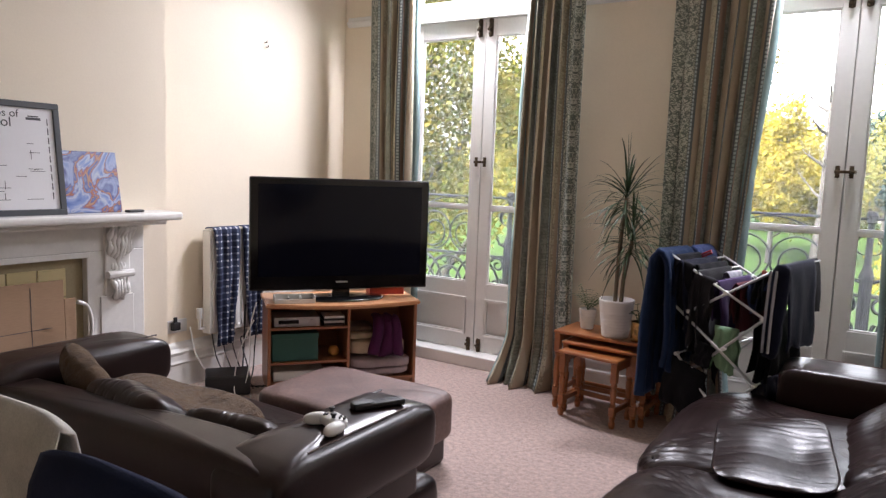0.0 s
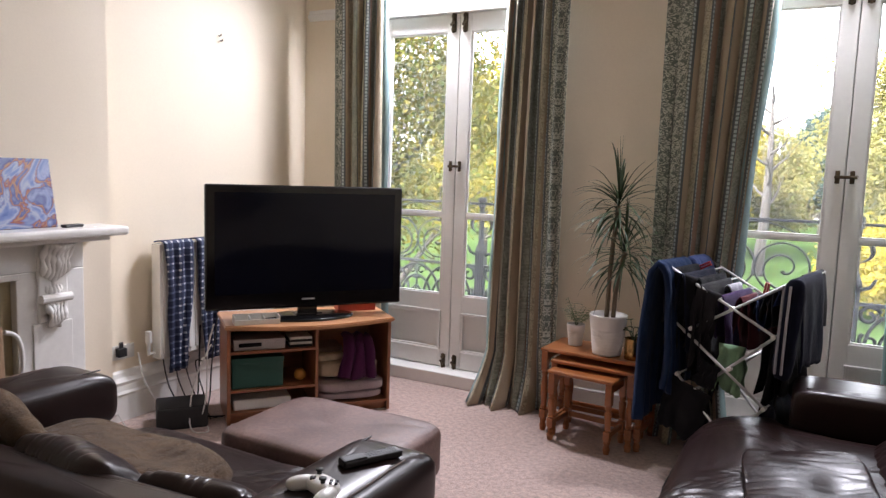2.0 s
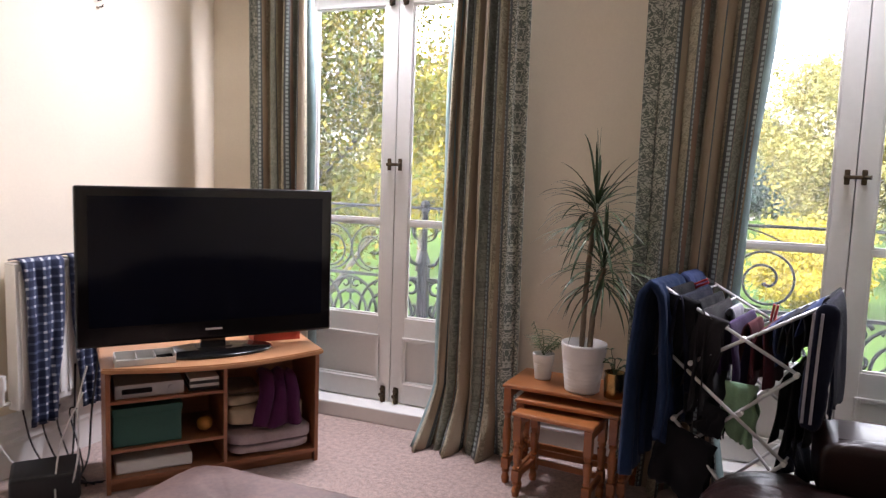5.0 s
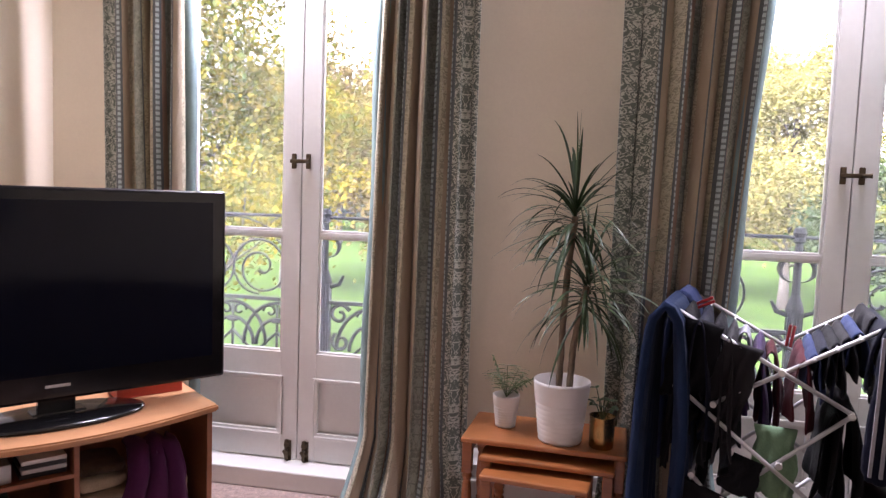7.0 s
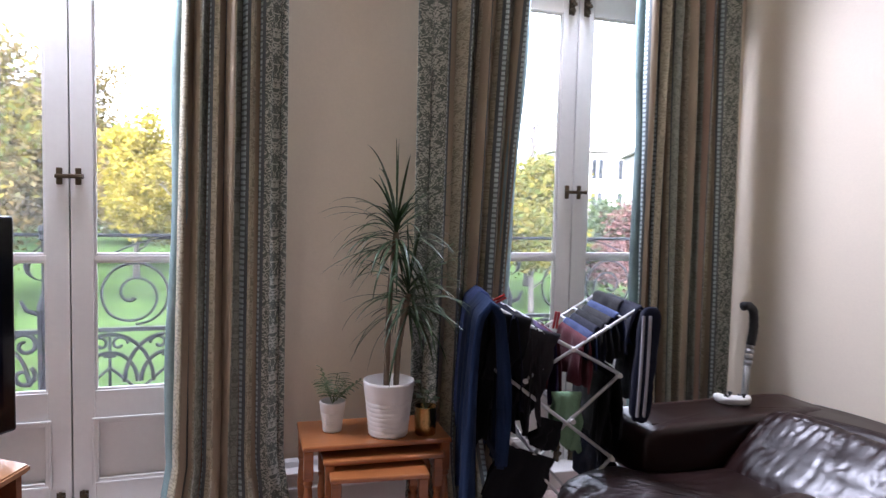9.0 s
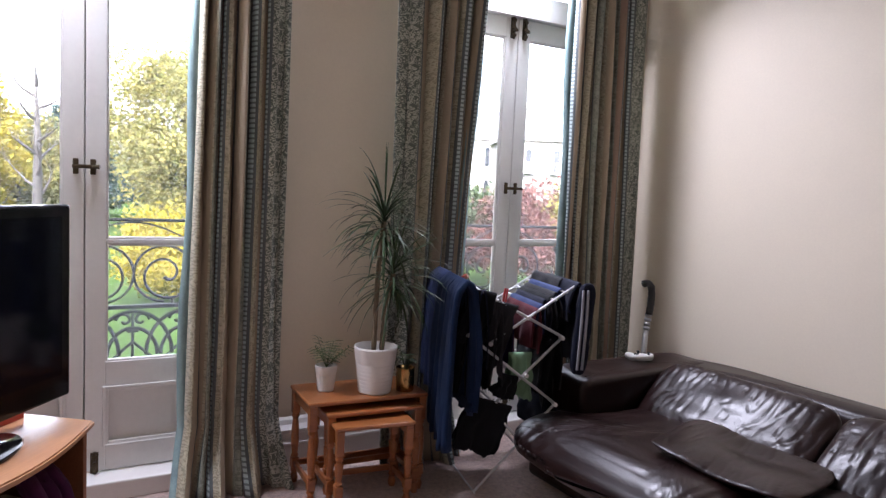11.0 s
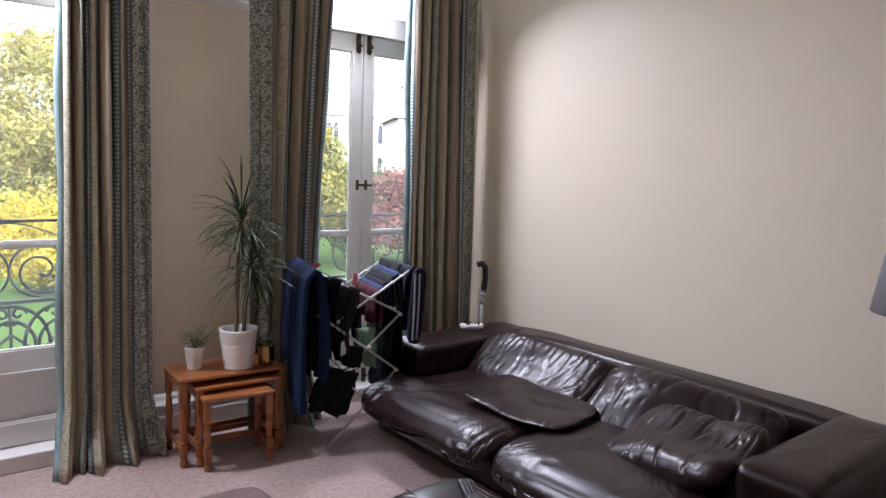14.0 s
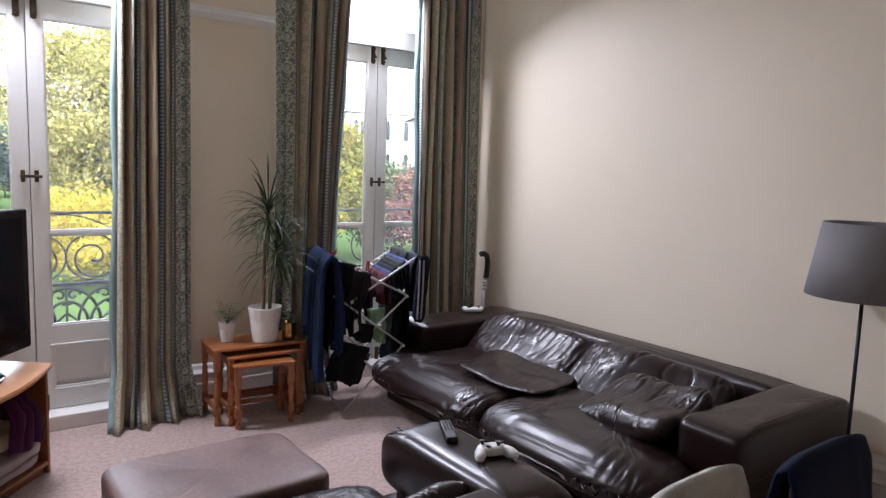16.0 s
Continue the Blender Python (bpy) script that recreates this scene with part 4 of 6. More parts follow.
bp_ = empty("brass_pot_plant", pose(-1.375, 4.54, TOP), "hammered brass pot with a small dark plant", "houseplant")
bm = bmesh.new()
lathe(bm, [(0, 0), (0.042, 0), (0.045, 0.004), (0.047, 0.06), (0.046, 0.115), (0.049, 0.12), (0.045, 0.12), (0.043, 0.1), (0, 0.1)], 28)
part("pot", bm, M["brass"], bp_, "hammered brass pot", smooth=True)
for k in range(8):
    bm = bmesh.new()
    az = k * 2.4
    tip = Vector((0.035 * math.cos(az), 0.035 * math.sin(az), 0.15 + 0.07 * rnd.random()))
    tube(bm, [(0, 0, 0.1), tuple(tip * 0.6 + Vector((0, 0, 0.05))), tuple(tip)], 0.002, 5)
    for j in range(2):
        blade(bm, tip, az + j * 2 - 1, 0.3, 0.04, 0.011, 0.8, rnd)
    part("sprig", bm, M["leaf"], bp_, smooth=True)

# ---- clothes airer ----
CLOTH = {k: fabric(k, c) for k, c in {"indigo_denim": (0.012, 0.026, 0.068), "navy_jersey": (0.012, 0.014, 0.028), "black_cotton": (0.010, 0.010, 0.012), "charcoal_knit": (0.028, 0.027, 0.03), "blue_denim": (0.04, 0.058, 0.14),
                                      "maroon_cotton": (0.09, 0.018, 0.025), "purple_cotton": (0.05, 0.028, 0.085), "pale_cotton": (0.42, 0.42, 0.47), "sage_mesh": (0.22, 0.36, 0.22), "grey_marl": (0.56, 0.54, 0.49), "navy_wool": (0.010, 0.016, 0.045),
                                      "cream_wool": (0.56, 0.46, 0.32), "purple_velvet": (0.065, 0.012, 0.05), "fawn_fleece": (0.16, 0.10, 0.058), "pink_check": (0.45, 0.36, 0.37)}.items()}
M.update(CLOTH)
M["fawn_fleece"] = surf("fawn_fleece", (0.15, 0.095, 0.055), 0.95, large=16, fine=130, spread=0.38, bump=1.0, depth=0.012, sheen=0.2, spec=0.05)
AIRER = pose(-1.11, 4.30, 0, 0, 0, -14)
# struts of one side: two crossed pairs below the two wings
FRONT = [((-0.07, 1.085), (0.469, 0.806)), ((0.54, 1.075), (0.076, 0.776)), ((-0.043, 0.822), (0.451, 0.453)), ((0.469, 0.795), (0.12, 0.467)), ((0.022, 0.529), (0.50, 0.006)), ((0.451, 0.445), (0.03, 0.006))]
AD = 0.52


def airer():
    o = empty("clothes_airer", AIRER, "white folding clothes airer hung with dark laundry", "clothes airer")
    for y in (0.0, AD):
        for k, (p, q) in enumerate(FRONT):
            bm = bmesh.new()
            tube(bm, [(p[0], y + (0.012 if k % 2 else 0), p[1]), (q[0], y + (0.012 if k % 2 else 0), q[1])], 0.0075, 8)
            part("strut", bm, M["steel"], o, smooth=True)
    for x, z in ((-0.07, 1.085), (0.02, 1.038), (0.11, 0.992), (0.20, 0.945), (0.54, 1.075), (0.48, 1.037), (0.42, 0.998), (0.36, 0.959), (0.076, 0.776), (-0.043, 0.822), (0.469, 0.80), (0.28, 0.615), (0.451, 0.449), (0.12, 0.467), (0.022, 0.529), (0.50, 0.008), (0.03, 0.008)):
        bm = bmesh.new()
        tube(bm, [(x, -0.01, z), (x, AD + 0.02, z)], 0.005, 6)
        part("rung", bm, M["steel"], o, smooth=True)
    for x, z in ((0.469, 0.80), (0.076, 0.776), (0.27, 0.907), (0.28, 0.608), (0.451, 0.449), (0.022, 0.529), (-0.043, 0.822), (0.12, 0.467)):
        bm = bmesh.new()
        tube(bm, [(x, -0.012, z), (x, 0.02, z)], 0.011, 8)
        part("joint_cap", bm, M["white"], o)
    return o


airer()


def cloth_fold(y0, y1, left, right, seed=0, wave=0.016, swell=0.02, hem=0.14, gap=0.010, taper=0.10):
    """Cloth folded over a bar along y and hanging down on both sides, with a ragged hem and soft folds."""
    bm = bmesh.new()
    nu, nl = 26, 20
    rows = []
    path = [(-1, t) for t in np.linspace(1, 0, nl)] + [(1, t) for t in np.linspace(0.02, 1, nl)]
    for s, t in path:
        row = []
        for i in range(nu + 1):
            v = i / nu
            ln = (left if s < 0 else right) * (1 - hem * (noise.noise(Vector((v * 2.6, seed * 2.3, s))) + 0.5 * noise.noise(Vector((v * 8, seed, s * 2)))) - hem * 0.5 * abs(math.sin(v * 4 + seed)))
            f = noise.noise(Vector((v * 5.0, t * 1.4 + s * 3, seed * 5.1))) + 0.45 * math.sin(v * 15 + seed + t)
            out = gap * math.sqrt(min(1, t * 14)) + swell * t * (1 - t * 0.7)
            y = y0 + (y1 - y0) * (v + (0.5 - v) * taper * (1 + math.sin(t * 2.6 + seed))) + 0.018 * noise.noise(Vector((t * 3, seed, v * 2)))
            row.append(bm.verts.new((s * (out + wave * t ** 0.6 * (f + 0.7)), y, -ln * t + 0.006 * (1 - min(1, t * 14)))))
        rows.append(row)
    for a, b in zip(rows, rows[1:]):
        for i in range(nu):
            bm.faces.new((a[i], a[i + 1], b[i + 1], b[i]))
    return bm


def thicken(ob, t=0.005):
    so = ob.modifiers.new("thickness", "SOLIDIFY")
    so.thickness, so.offset = t, 0
    return ob


def drape(name, x, z, y0, y1, left, right, mat, label, category, seed=0, wave=0.016, swell=0.02, **more):
    """A garment over a rung of the airer."""
    ob = tagged(part(name, cloth_fold(y0, y1, left, right, seed, wave * 1.4, swell * 1.2, **more), M[mat], smooth=True), label, category, "laundry on the airer")
    ob.matrix_world = AIRER @ pose(x, 0, z + 0.005)
    return thicken(ob)


def drape_along(name, x, y, z, w, left, right, mat, label, category, seed=0, tip=0.0, wave=0.016):
    """A garment over a slanting strut, spread along the airer's side."""
    ob = tagged(part(name, cloth_fold(-w / 2, w / 2, left, right, seed, wave, 0.02, hem=0.2), M[mat], smooth=True), label, category, "laundry on the airer")
    slope = Matrix(((1, 0, 0, 0), (0, 1, 0, 0), (-math.tan(radians(tip)), 0, 1, 0), (0, 0, 0, 1)))
    ob.matrix_world = AIRER @ pose(x, y, z + 0.008) @ slope @ pose(0, 0, 0, 0, 0, -90)
    return thicken(ob)


def jeans(x, z, y0, y1, left, right, mat, label, seed):
    """Jeans folded at the knee over a rung: two legs and a waistband at the hem of one side."""
    j = empty("jeans", AIRER @ pose(x, 0, z + 0.005), label, "jeans", "laundry on the airer")
    mid = (y0 + y1) / 2
    for k, (p, q) in enumerate(((y0, mid + 0.012), (mid - 0.012, y1))):
        thicken(part("leg", cloth_fold(p, q, left * (1 - 0.06 * k), right, seed + k, 0.022, 0.06, hem=0.05, gap=0.034, taper=0.04), M[mat], j, smooth=True), 0.03)
    bm = puff((0.035, y1 - y0 - 0.02, 0.045), 0.35, (32, 10), 0.004, seed)
    placed(part("waistband", bm, M[mat], j, smooth=True), 0.055, mid, -right * 0.93)
    return j


jeans(-0.085, 1.085, -0.09, 0.26, 0.84, 0.66, "indigo_denim", "damp indigo jeans folded over the airer", 1)
jeans(-0.07, 1.085, 0.28, 0.50, 0.62, 0.55, "blue_denim", "faded blue jeans folded over the airer", 3)
drape("t_shirt", -0.03, 1.062, -0.01, 0.46, 0.40, 0.42, "black_cotton", "black t-shirt hung on the airer", "t-shirt", 3, 0.02, 0.015)
drape("t_shirt", 0.02, 1.038, -0.03, 0.40, 0.34, 0.40, "navy_jersey", "dark navy t-shirt hung on the airer", "t-shirt", 4, 0.022)
drape("top", 0.065, 1.014, 0.03, 0.48, 0.30, 0.36, "black_cotton", "black cotton top hung on the airer", "top", 21, 0.02)
drape("t_shirt", 0.11, 0.992, -0.03, 0.42, 0.40, 0.42, "charcoal_knit", "charcoal top hung on the airer", "top", 22, 0.016, 0.01)
drape("pillowcase", 0.15, 0.97, 0.24, 0.46, 0.16, 0.18, "pale_cotton", "white cotton cloth folded over an airer rung", "cloth", 26, 0.01)
drape("top", 0.20, 0.945, 0.04, 0.46, 0.24, 0.30, "purple_cotton", "purple top hung in the middle of the airer", "top", 5, 0.016)
drape("top", 0.24, 0.925, 0.16, 0.46, 0.24, 0.26, "maroon_cotton", "maroon top hung beside the purple one", "top", 27, 0.016)
drape("towel", 0.53, 1.078, 0.16, 0.52, 0.12, 0.30, "charcoal_knit", "dark grey towel over the airer's end rung", "towel", 23, 0.012)
drape("shorts", 0.48, 1.037, 0.02, 0.50, 0.11, 0.13, "blue_denim", "folded blue striped shorts on the airer", "shorts", 7, 0.014)
drape("trousers", 0.45, 1.017, 0.02, 0.50, 0.13, 0.14, "charcoal_knit", "grey trousers folded over the airer", "trousers", 8, 0.008)
drape("top", 0.42, 0.998, 0.02, 0.48, 0.14, 0.16, "black_cotton", "black top folded over the airer", "top", 28, 0.012)
drape("top", 0.39, 0.98, 0.03, 0.46, 0.10, 0.16, "navy_jersey", "navy patterned top on the airer", "top", 9, 0.012)
drape("shorts", 0.36, 0.959, 0.02, 0.44, 0.12, 0.16, "blue_denim", "blue denim shorts on the airer", "shorts", 29, 0.014)
drape("top", 0.33, 0.94, 0.0, 0.42, 0.20, 0.24, "maroon_cotton", "maroon top on the airer", "top", 10, 0.016)
drape("legging", 0.469, 0.80, 0.02, 0.46, 0.40, 0.30, "black_cotton", "black stretch leggings hanging inside the airer", "leggings", 12, 0.022)
drape("top", 0.43, 0.775, 0.04, 0.46, 0.30, 0.34, "black_cotton", "black top hanging inside the airer", "top", 31, 0.02)
drape("top", 0.076, 0.776, 0.02, 0.42, 0.26, 0.28, "charcoal_knit", "dark knitted top on a middle rung of the airer", "top", 11, 0.02)
drape("shirt", -0.043, 0.822, 0.02, 0.46, 0.34, 0.40, "black_cotton", "black shirt sagging low on the airer", "shirt", 17, 0.026)
drape("top", 0.451, 0.449, 0.04, 0.42, 0.18, 0.16, "navy_jersey", "navy top over the airer's lower rung", "top", 15, 0.03)
drape_along("t_shirt", 0.03, 0.0, 1.033, 0.13, 0.26, 0.30, "black_cotton", "black t-shirt over the airer's top strut", "t-shirt", 41, 27, 0.024)
drape_along("t_shirt", 0.155, 0.0, 0.969, 0.11, 0.30, 0.34, "charcoal_knit", "grey t-shirt over the airer's top strut", "t-shirt", 42, 27, 0.02)
drape_along("mesh_bag", 0.265, 0.06, 0.70, 0.15, 0.24, 0.24, "sage_mesh", "sage green pleated mesh bag on the airer", "bag", 13, 0, 0.024)
drape_along("sock", 0.19, 0.0, 0.60, 0.10, 0.14, 0.12, "black_cotton", "black sock over an airer strut", "sock", 14, 30)
drape_along("t_shirt", 0.10, -0.004, 0.47, 0.20, 0.28, 0.30, "black_cotton", "black t-shirt hanging low over the airer's strut", "t-shirt", 16, 34, 0.03)
drape_along("sock", 0.02, 0.50, 0.52, 0.12, 0.30, 0.2, "black_cotton", "long black sock over the airer's far strut", "sock", 18, 20)
# tracksuit top: body over the end rung, one sleeve to the front with two white stripes
ts = empty("tracksuit_top", AIRER @ pose(0.545, 0, 1.083), "navy tracksuit top with white sleeve stripes on the airer", "tracksuit top", "laundry on the airer")
thicken(part("body", cloth_fold(-0.03, 0.42, 0.20, 0.44, 6, 0.016, 0.05, hem=0.06), M["navy_jersey"], ts, smooth=True), 0.008)
bm = puff((0.095, 0.05, 0.47), 0.5, (32, 40), 0.012, 7, 9)
placed(part("sleeve", bm, M["navy_jersey"], ts, smooth=True), 0.005, -0.065, -0.225, 0, 4, 0)
for dx in (-0.022, 0.006):
    bm = bmesh.new()
    q = [(dx - 0.010 * (i / 12), -0.098 - 0.006 * math.sin(math.pi * i / 12), -0.02 - 0.034 * i) for i in range(13)]
    for p, n_ in zip(q, q[1:]):
        bar(bm, p, n_, 0.009, 0.012, (0, 1, 0))
    part("stripe", bm, M["pale_cotton"], ts, "white sleeve stripe")
# pale print on the black t-shirt
pr = bpy.data.objects["t_shirt"]
for k, (y, z, w_) in enumerate(((0.03, -0.10, 0.05), (0.05, -0.17, 0.03), (0.02, -0.21, 0.04))):
    part("print", boxes([((0.040, y - w_ / 2, z - 0.014), (0.048, y + w_ / 2, z + 0.012))], 0.003), M["pale_cotton"], pr, "pale print")
M["red_plastic"] = surf("red_plastic", (0.5, 0.03, 0.03), 0.4)
for x, y, z, an in ((0.30, 0.40, 0.955, 8), (0.0, 0.30, 1.062, 62)):
    peg = empty("clothes_peg", AIRER @ pose(x, y, z, 0, an, 0), "red plastic clothes peg on the airer", "clothes peg")
    for sx in (-1, 1):
        part("jaw", boxes([((sx * 0.007 - 0.005, -0.006, -0.035), (sx * 0.007 + 0.005, 0.006, 0.045))], 0.002), M["red_plastic"], peg)


# ---- things in and on the television stand ----
def on_stand(name, lo, hi, mat, label, category, bevel=0.004):
    bm = boxes([((lo[0], lo[1], 0), (hi[0], hi[1], hi[2] - lo[2]))], bevel)
    ob = tagged(part(name, bm, mat), label, category)
    ob.matrix_world = STAND @ pose(0, 0, lo[2])
    return ob


M["silver"] = surf("silver_plastic", (0.45, 0.45, 0.44), 0.35, 0.5, fine=80, spread=0.05, bump=0.05)
M["green_card"] = surf("dark_green_box", (0.012, 0.075, 0.055), 0.6, spread=0.1, bump=0.1)
M["white_plastic"] = surf("white_plastic", (0.68, 0.67, 0.64), 0.4, spread=0.04, bump=0.03)
M["red_card"] = surf("red_printed_card", (0.55, 0.06, 0.03), 0.4, spread=0.15, bump=0.03)
M["orange"] = surf("orange_skin", (0.55, 0.25, 0.05), 0.5, fine=90, spread=0.1, bump=0.3)

av = on_stand("media_player", (-0.46, 0.03, 0.436), (-0.16, 0.26, 0.50), M["silver"], "silver media player on the stand's upper shelf", "media player")
part("display", boxes([((-0.43, 0.0265, 0.022), (-0.30, 0.0305, 0.045))]), M["black_gloss"], av)
bm = bmesh.new()
tube(bm, [(-0.215, 0.03, 0.032), (-0.215, 0.018, 0.032)], 0.016, 14)
part("dial", bm, M["silver"], av)
for i in range(4):
    z = 0.436 + i * 0.0155
    on_stand("disc_case", (-0.135 + 0.005 * (i % 2), 0.04, z), (0.005, 0.19, z + 0.0145), M["white_plastic"] if i % 2 else M["black"], "thin plastic disc case in a stack", "disc case", 0.001)
gb = on_stand("storage_box", (-0.47, 0.03, 0.206), (-0.17, 0.34, 0.385), M["green_card"], "dark green lidded storage box on a shelf", "box", 0.006)
part("lid", boxes([((-0.474, 0.026, 0.15), (-0.166, 0.344, 0.185))], 0.004), M["green_card"], gb)
bm = puff((0.075, 0.075, 0.07), 0.95, (20, 12), 0.003, 2)
ob = tagged(part("orange", bm, M["orange"], smooth=True), "small round orange on the middle shelf", "fruit")
ob.matrix_world = STAND @ pose(-0.05, 0.12, 0.241)
on_stand("game_console", (-0.46, 0.04, 0.07), (-0.12, 0.32, 0.135), M["white_plastic"], "white slim console on the bottom shelf", "game console", 0.01)
tray = on_stand("cable_tray", (-0.46, -0.02, 0.60), (-0.2, 0.10, 0.608), M["white_plastic"], "white divided plastic tray on the stand", "tray", 0.002)
for lo, hi in (((-0.46, -0.02, 0.008), (-0.455, 0.10, 0.045)), ((-0.205, -0.02, 0.008), (-0.2, 0.10, 0.045)), ((-0.455, -0.02, 0.008), (-0.205, -0.015, 0.03)), ((-0.455, 0.095, 0.008), (-0.205, 0.10, 0.045)), ((-0.37, -0.015, 0.008), (-0.366, 0.095, 0.038)), ((-0.29, -0.015, 0.008), (-0.286, 0.095, 0.038))):
    part("divider", boxes([(lo, hi)]), M["white_plastic"], tray)
on_stand("snack_box", (0.22, 0.24, 0.60), (0.47, 0.36, 0.655), M["red_card"], "red and orange printed card box behind the television", "box", 0.002)


def folded(x, y, z, w, d, h, mat, label, category, seed):
    bm = puff((w, d, h), 0.35, (40, 16), 0.014, seed, 9)
    ob = tagged(part("folded_textile", bm, M[mat], smooth=True), label, category)
    ob.matrix_world = STAND @ pose(x, y, z + h / 2 + 0.008)
    return ob


folded(0.26, 0.17, 0.07, 0.42, 0.32, 0.055, "pink_check", "folded pale checked duvet cover", "bedding", 1)
folded(0.26, 0.17, 0.122, 0.43, 0.33, 0.07, "pink_check", "folded pale checked duvet", "bedding", 2)
folded(0.25, 0.19, 0.20, 0.40, 0.28, 0.11, "cream_wool", "rolled cream wool blanket on the bedding", "blanket", 3)
folded(0.14, 0.20, 0.31, 0.18, 0.24, 0.05, "cream_wool", "folded cream towel on the blanket", "towel", 4)
folded(0.14, 0.20, 0.36, 0.17, 0.22, 0.045, "fawn_fleece", "folded fawn towel on the pile", "towel", 5)
bm = bmesh.new()
rows = []
for j in range(15):
    t = j / 14
    rows.append([bm.verts.new((0.19 + 0.20 * (i / 18) + 0.04 * (t - 0.5) * (1 if i > 9 else -1), 0.10 - 0.115 * min(1, t * 2.2) + 0.018 * math.sin(i * 1.1 + t * 2), 0.47 - 0.30 * max(0, t - 0.2) + 0.01 * math.sin(i * 0.7))) for i in range(19)])
for p, q in zip(rows, rows[1:]):
    for i in range(18):
        bm.faces.new((p[i], p[i + 1], q[i + 1], q[i]))
ob = tagged(part("purple_throw", bm, M["purple_velvet"], smooth=True), "purple velvet throw spilling over the blankets", "throw")
ob.matrix_world = STAND
so = ob.modifiers.new("thickness", "SOLIDIFY")
so.thickness = 0.02


# ---- controllers and remotes ----
def gamepad(m, label):
    g = empty("game_controller", m, label, "game controller", "white game controllers")
    bm = puff((0.115, 0.07, 0.04), 0.7, (32, 16), 0)
    for s in (-1, 1):
        b2 = puff((0.042, 0.095, 0.042), 0.85, (20, 12), 0)
        bmesh.ops.rotate(b2, cent=(0, 0, 0), matrix=Matrix.Rotation(radians(s * 22), 3, "Z"), verts=b2.verts)
        bmesh.ops.translate(b2, vec=(s * 0.056, -0.028, -0.004), verts=b2.verts)
        me = bpy.data.meshes.new("tmp")
        b2.to_mesh(me)
        b2.free()
        bm.from_mesh(me)
        bpy.data.meshes.remove(me)
    placed(part("shell", bm, M["controller"], g, "white plastic shell", smooth=True), 0, 0, 0.024)
    for x, y in ((-0.035, 0.012), (0.02, -0.012)):
        bm = bmesh.new()
        lathe(bm, [(0.007, 0.04), (0.006, 0.05), (0.0105, 0.052), (0.0105, 0.057), (0, 0.056)], 12, (x, y, 0))
        part("thumbstick", bm, M["black"], g, smooth=True)
    bm = bmesh.new()
    for x, y in ((0.036, 0.022), (0.036, 0.002), (0.026, 0.012), (0.046, 0.012)):
        lathe(bm, [(0.0045, 0.04), (0.0045, 0.047), (0, 0.0475)], 8, (x, y, 0))
    box(bm, (-0.03, -0.02, 0.038), (-0.012, -0.014, 0.046), 0.001)
    box(bm, (-0.024, -0.026, 0.038), (-0.018, -0.008, 0.046), 0.001)
    part("buttons", bm, M["black"], g)
    return g


def remote(m, label):
    o = empty("remote_control", m, label, "remote control")
    part("body", boxes([((-0.024, -0.1, 0), (0.024, 0.1, 0.022)), ((-0.021, -0.1, 0.018), (0.021, -0.02, 0.026))], 0.006), M["black"], o)
    bm = bmesh.new()
    for j in range(9):
        for i in (-1, 0, 1):
            box(bm, (i * 0.013 - 0.003, -0.012 + j * 0.011, 0.0218), (i * 0.013 + 0.003, -0.007 + j * 0.011, 0.0232))
    part("buttons", bm, M["charcoal_knit"], o, "rows of grey rubber buttons")
    return o


gamepad(pose(-1.66, 2.08, 0.638, 0, 0, -20), "white game controller on the sofa arm")
remote(pose(-1.672, 2.334, 0.638, 0, 0, -28), "black remote control lying on the sofa arm")
gamepad(pose(0.02, 4.27, 0.602, 0, 0, 150), "white game controller on the far sofa arm")

# ---- cushions and throw on the low sofa ----
loose_cushion(pose(-2.96, 2.06, 0.51, 0, 0, 158) @ pose(0, 0, 0, 64, 12, 0) @ pose(0, 0, 0, 0, 0, 40), 0.36, 0.36, 0.14, 41, "brown plush cushion propped in the sofa corner", "fawn_fleece", 0.012, 0.02)
loose_cushion(pose(-2.62, 2.16, 0.485, 0, 0, 172) @ pose(0, 0, 0, 10, 0, 0), 0.86, 0.46, 0.18, 44, "rumpled fawn fleece throw on the sofa", "fawn_fleece", 0.03, 0.05)
loose_cushion(pose(-2.52, 2.0, 0.515, 0, 0, 176) @ pose(0, 0, 0, 42, 4, 0), 0.52, 0.34, 0.15, 47, "dark leather cushion on the fleece throw", "leather_soft", 0.015, 0.03)
loose_cushion(pose(-2.04, 2.05, 0.505, 0, 0, 190) @ pose(0, 0, 0, 40, 0, 0), 0.42, 0.30, 0.14, 49, "small brown cushion with shiny leather edge", "leather_soft", 0.015, 0.03)

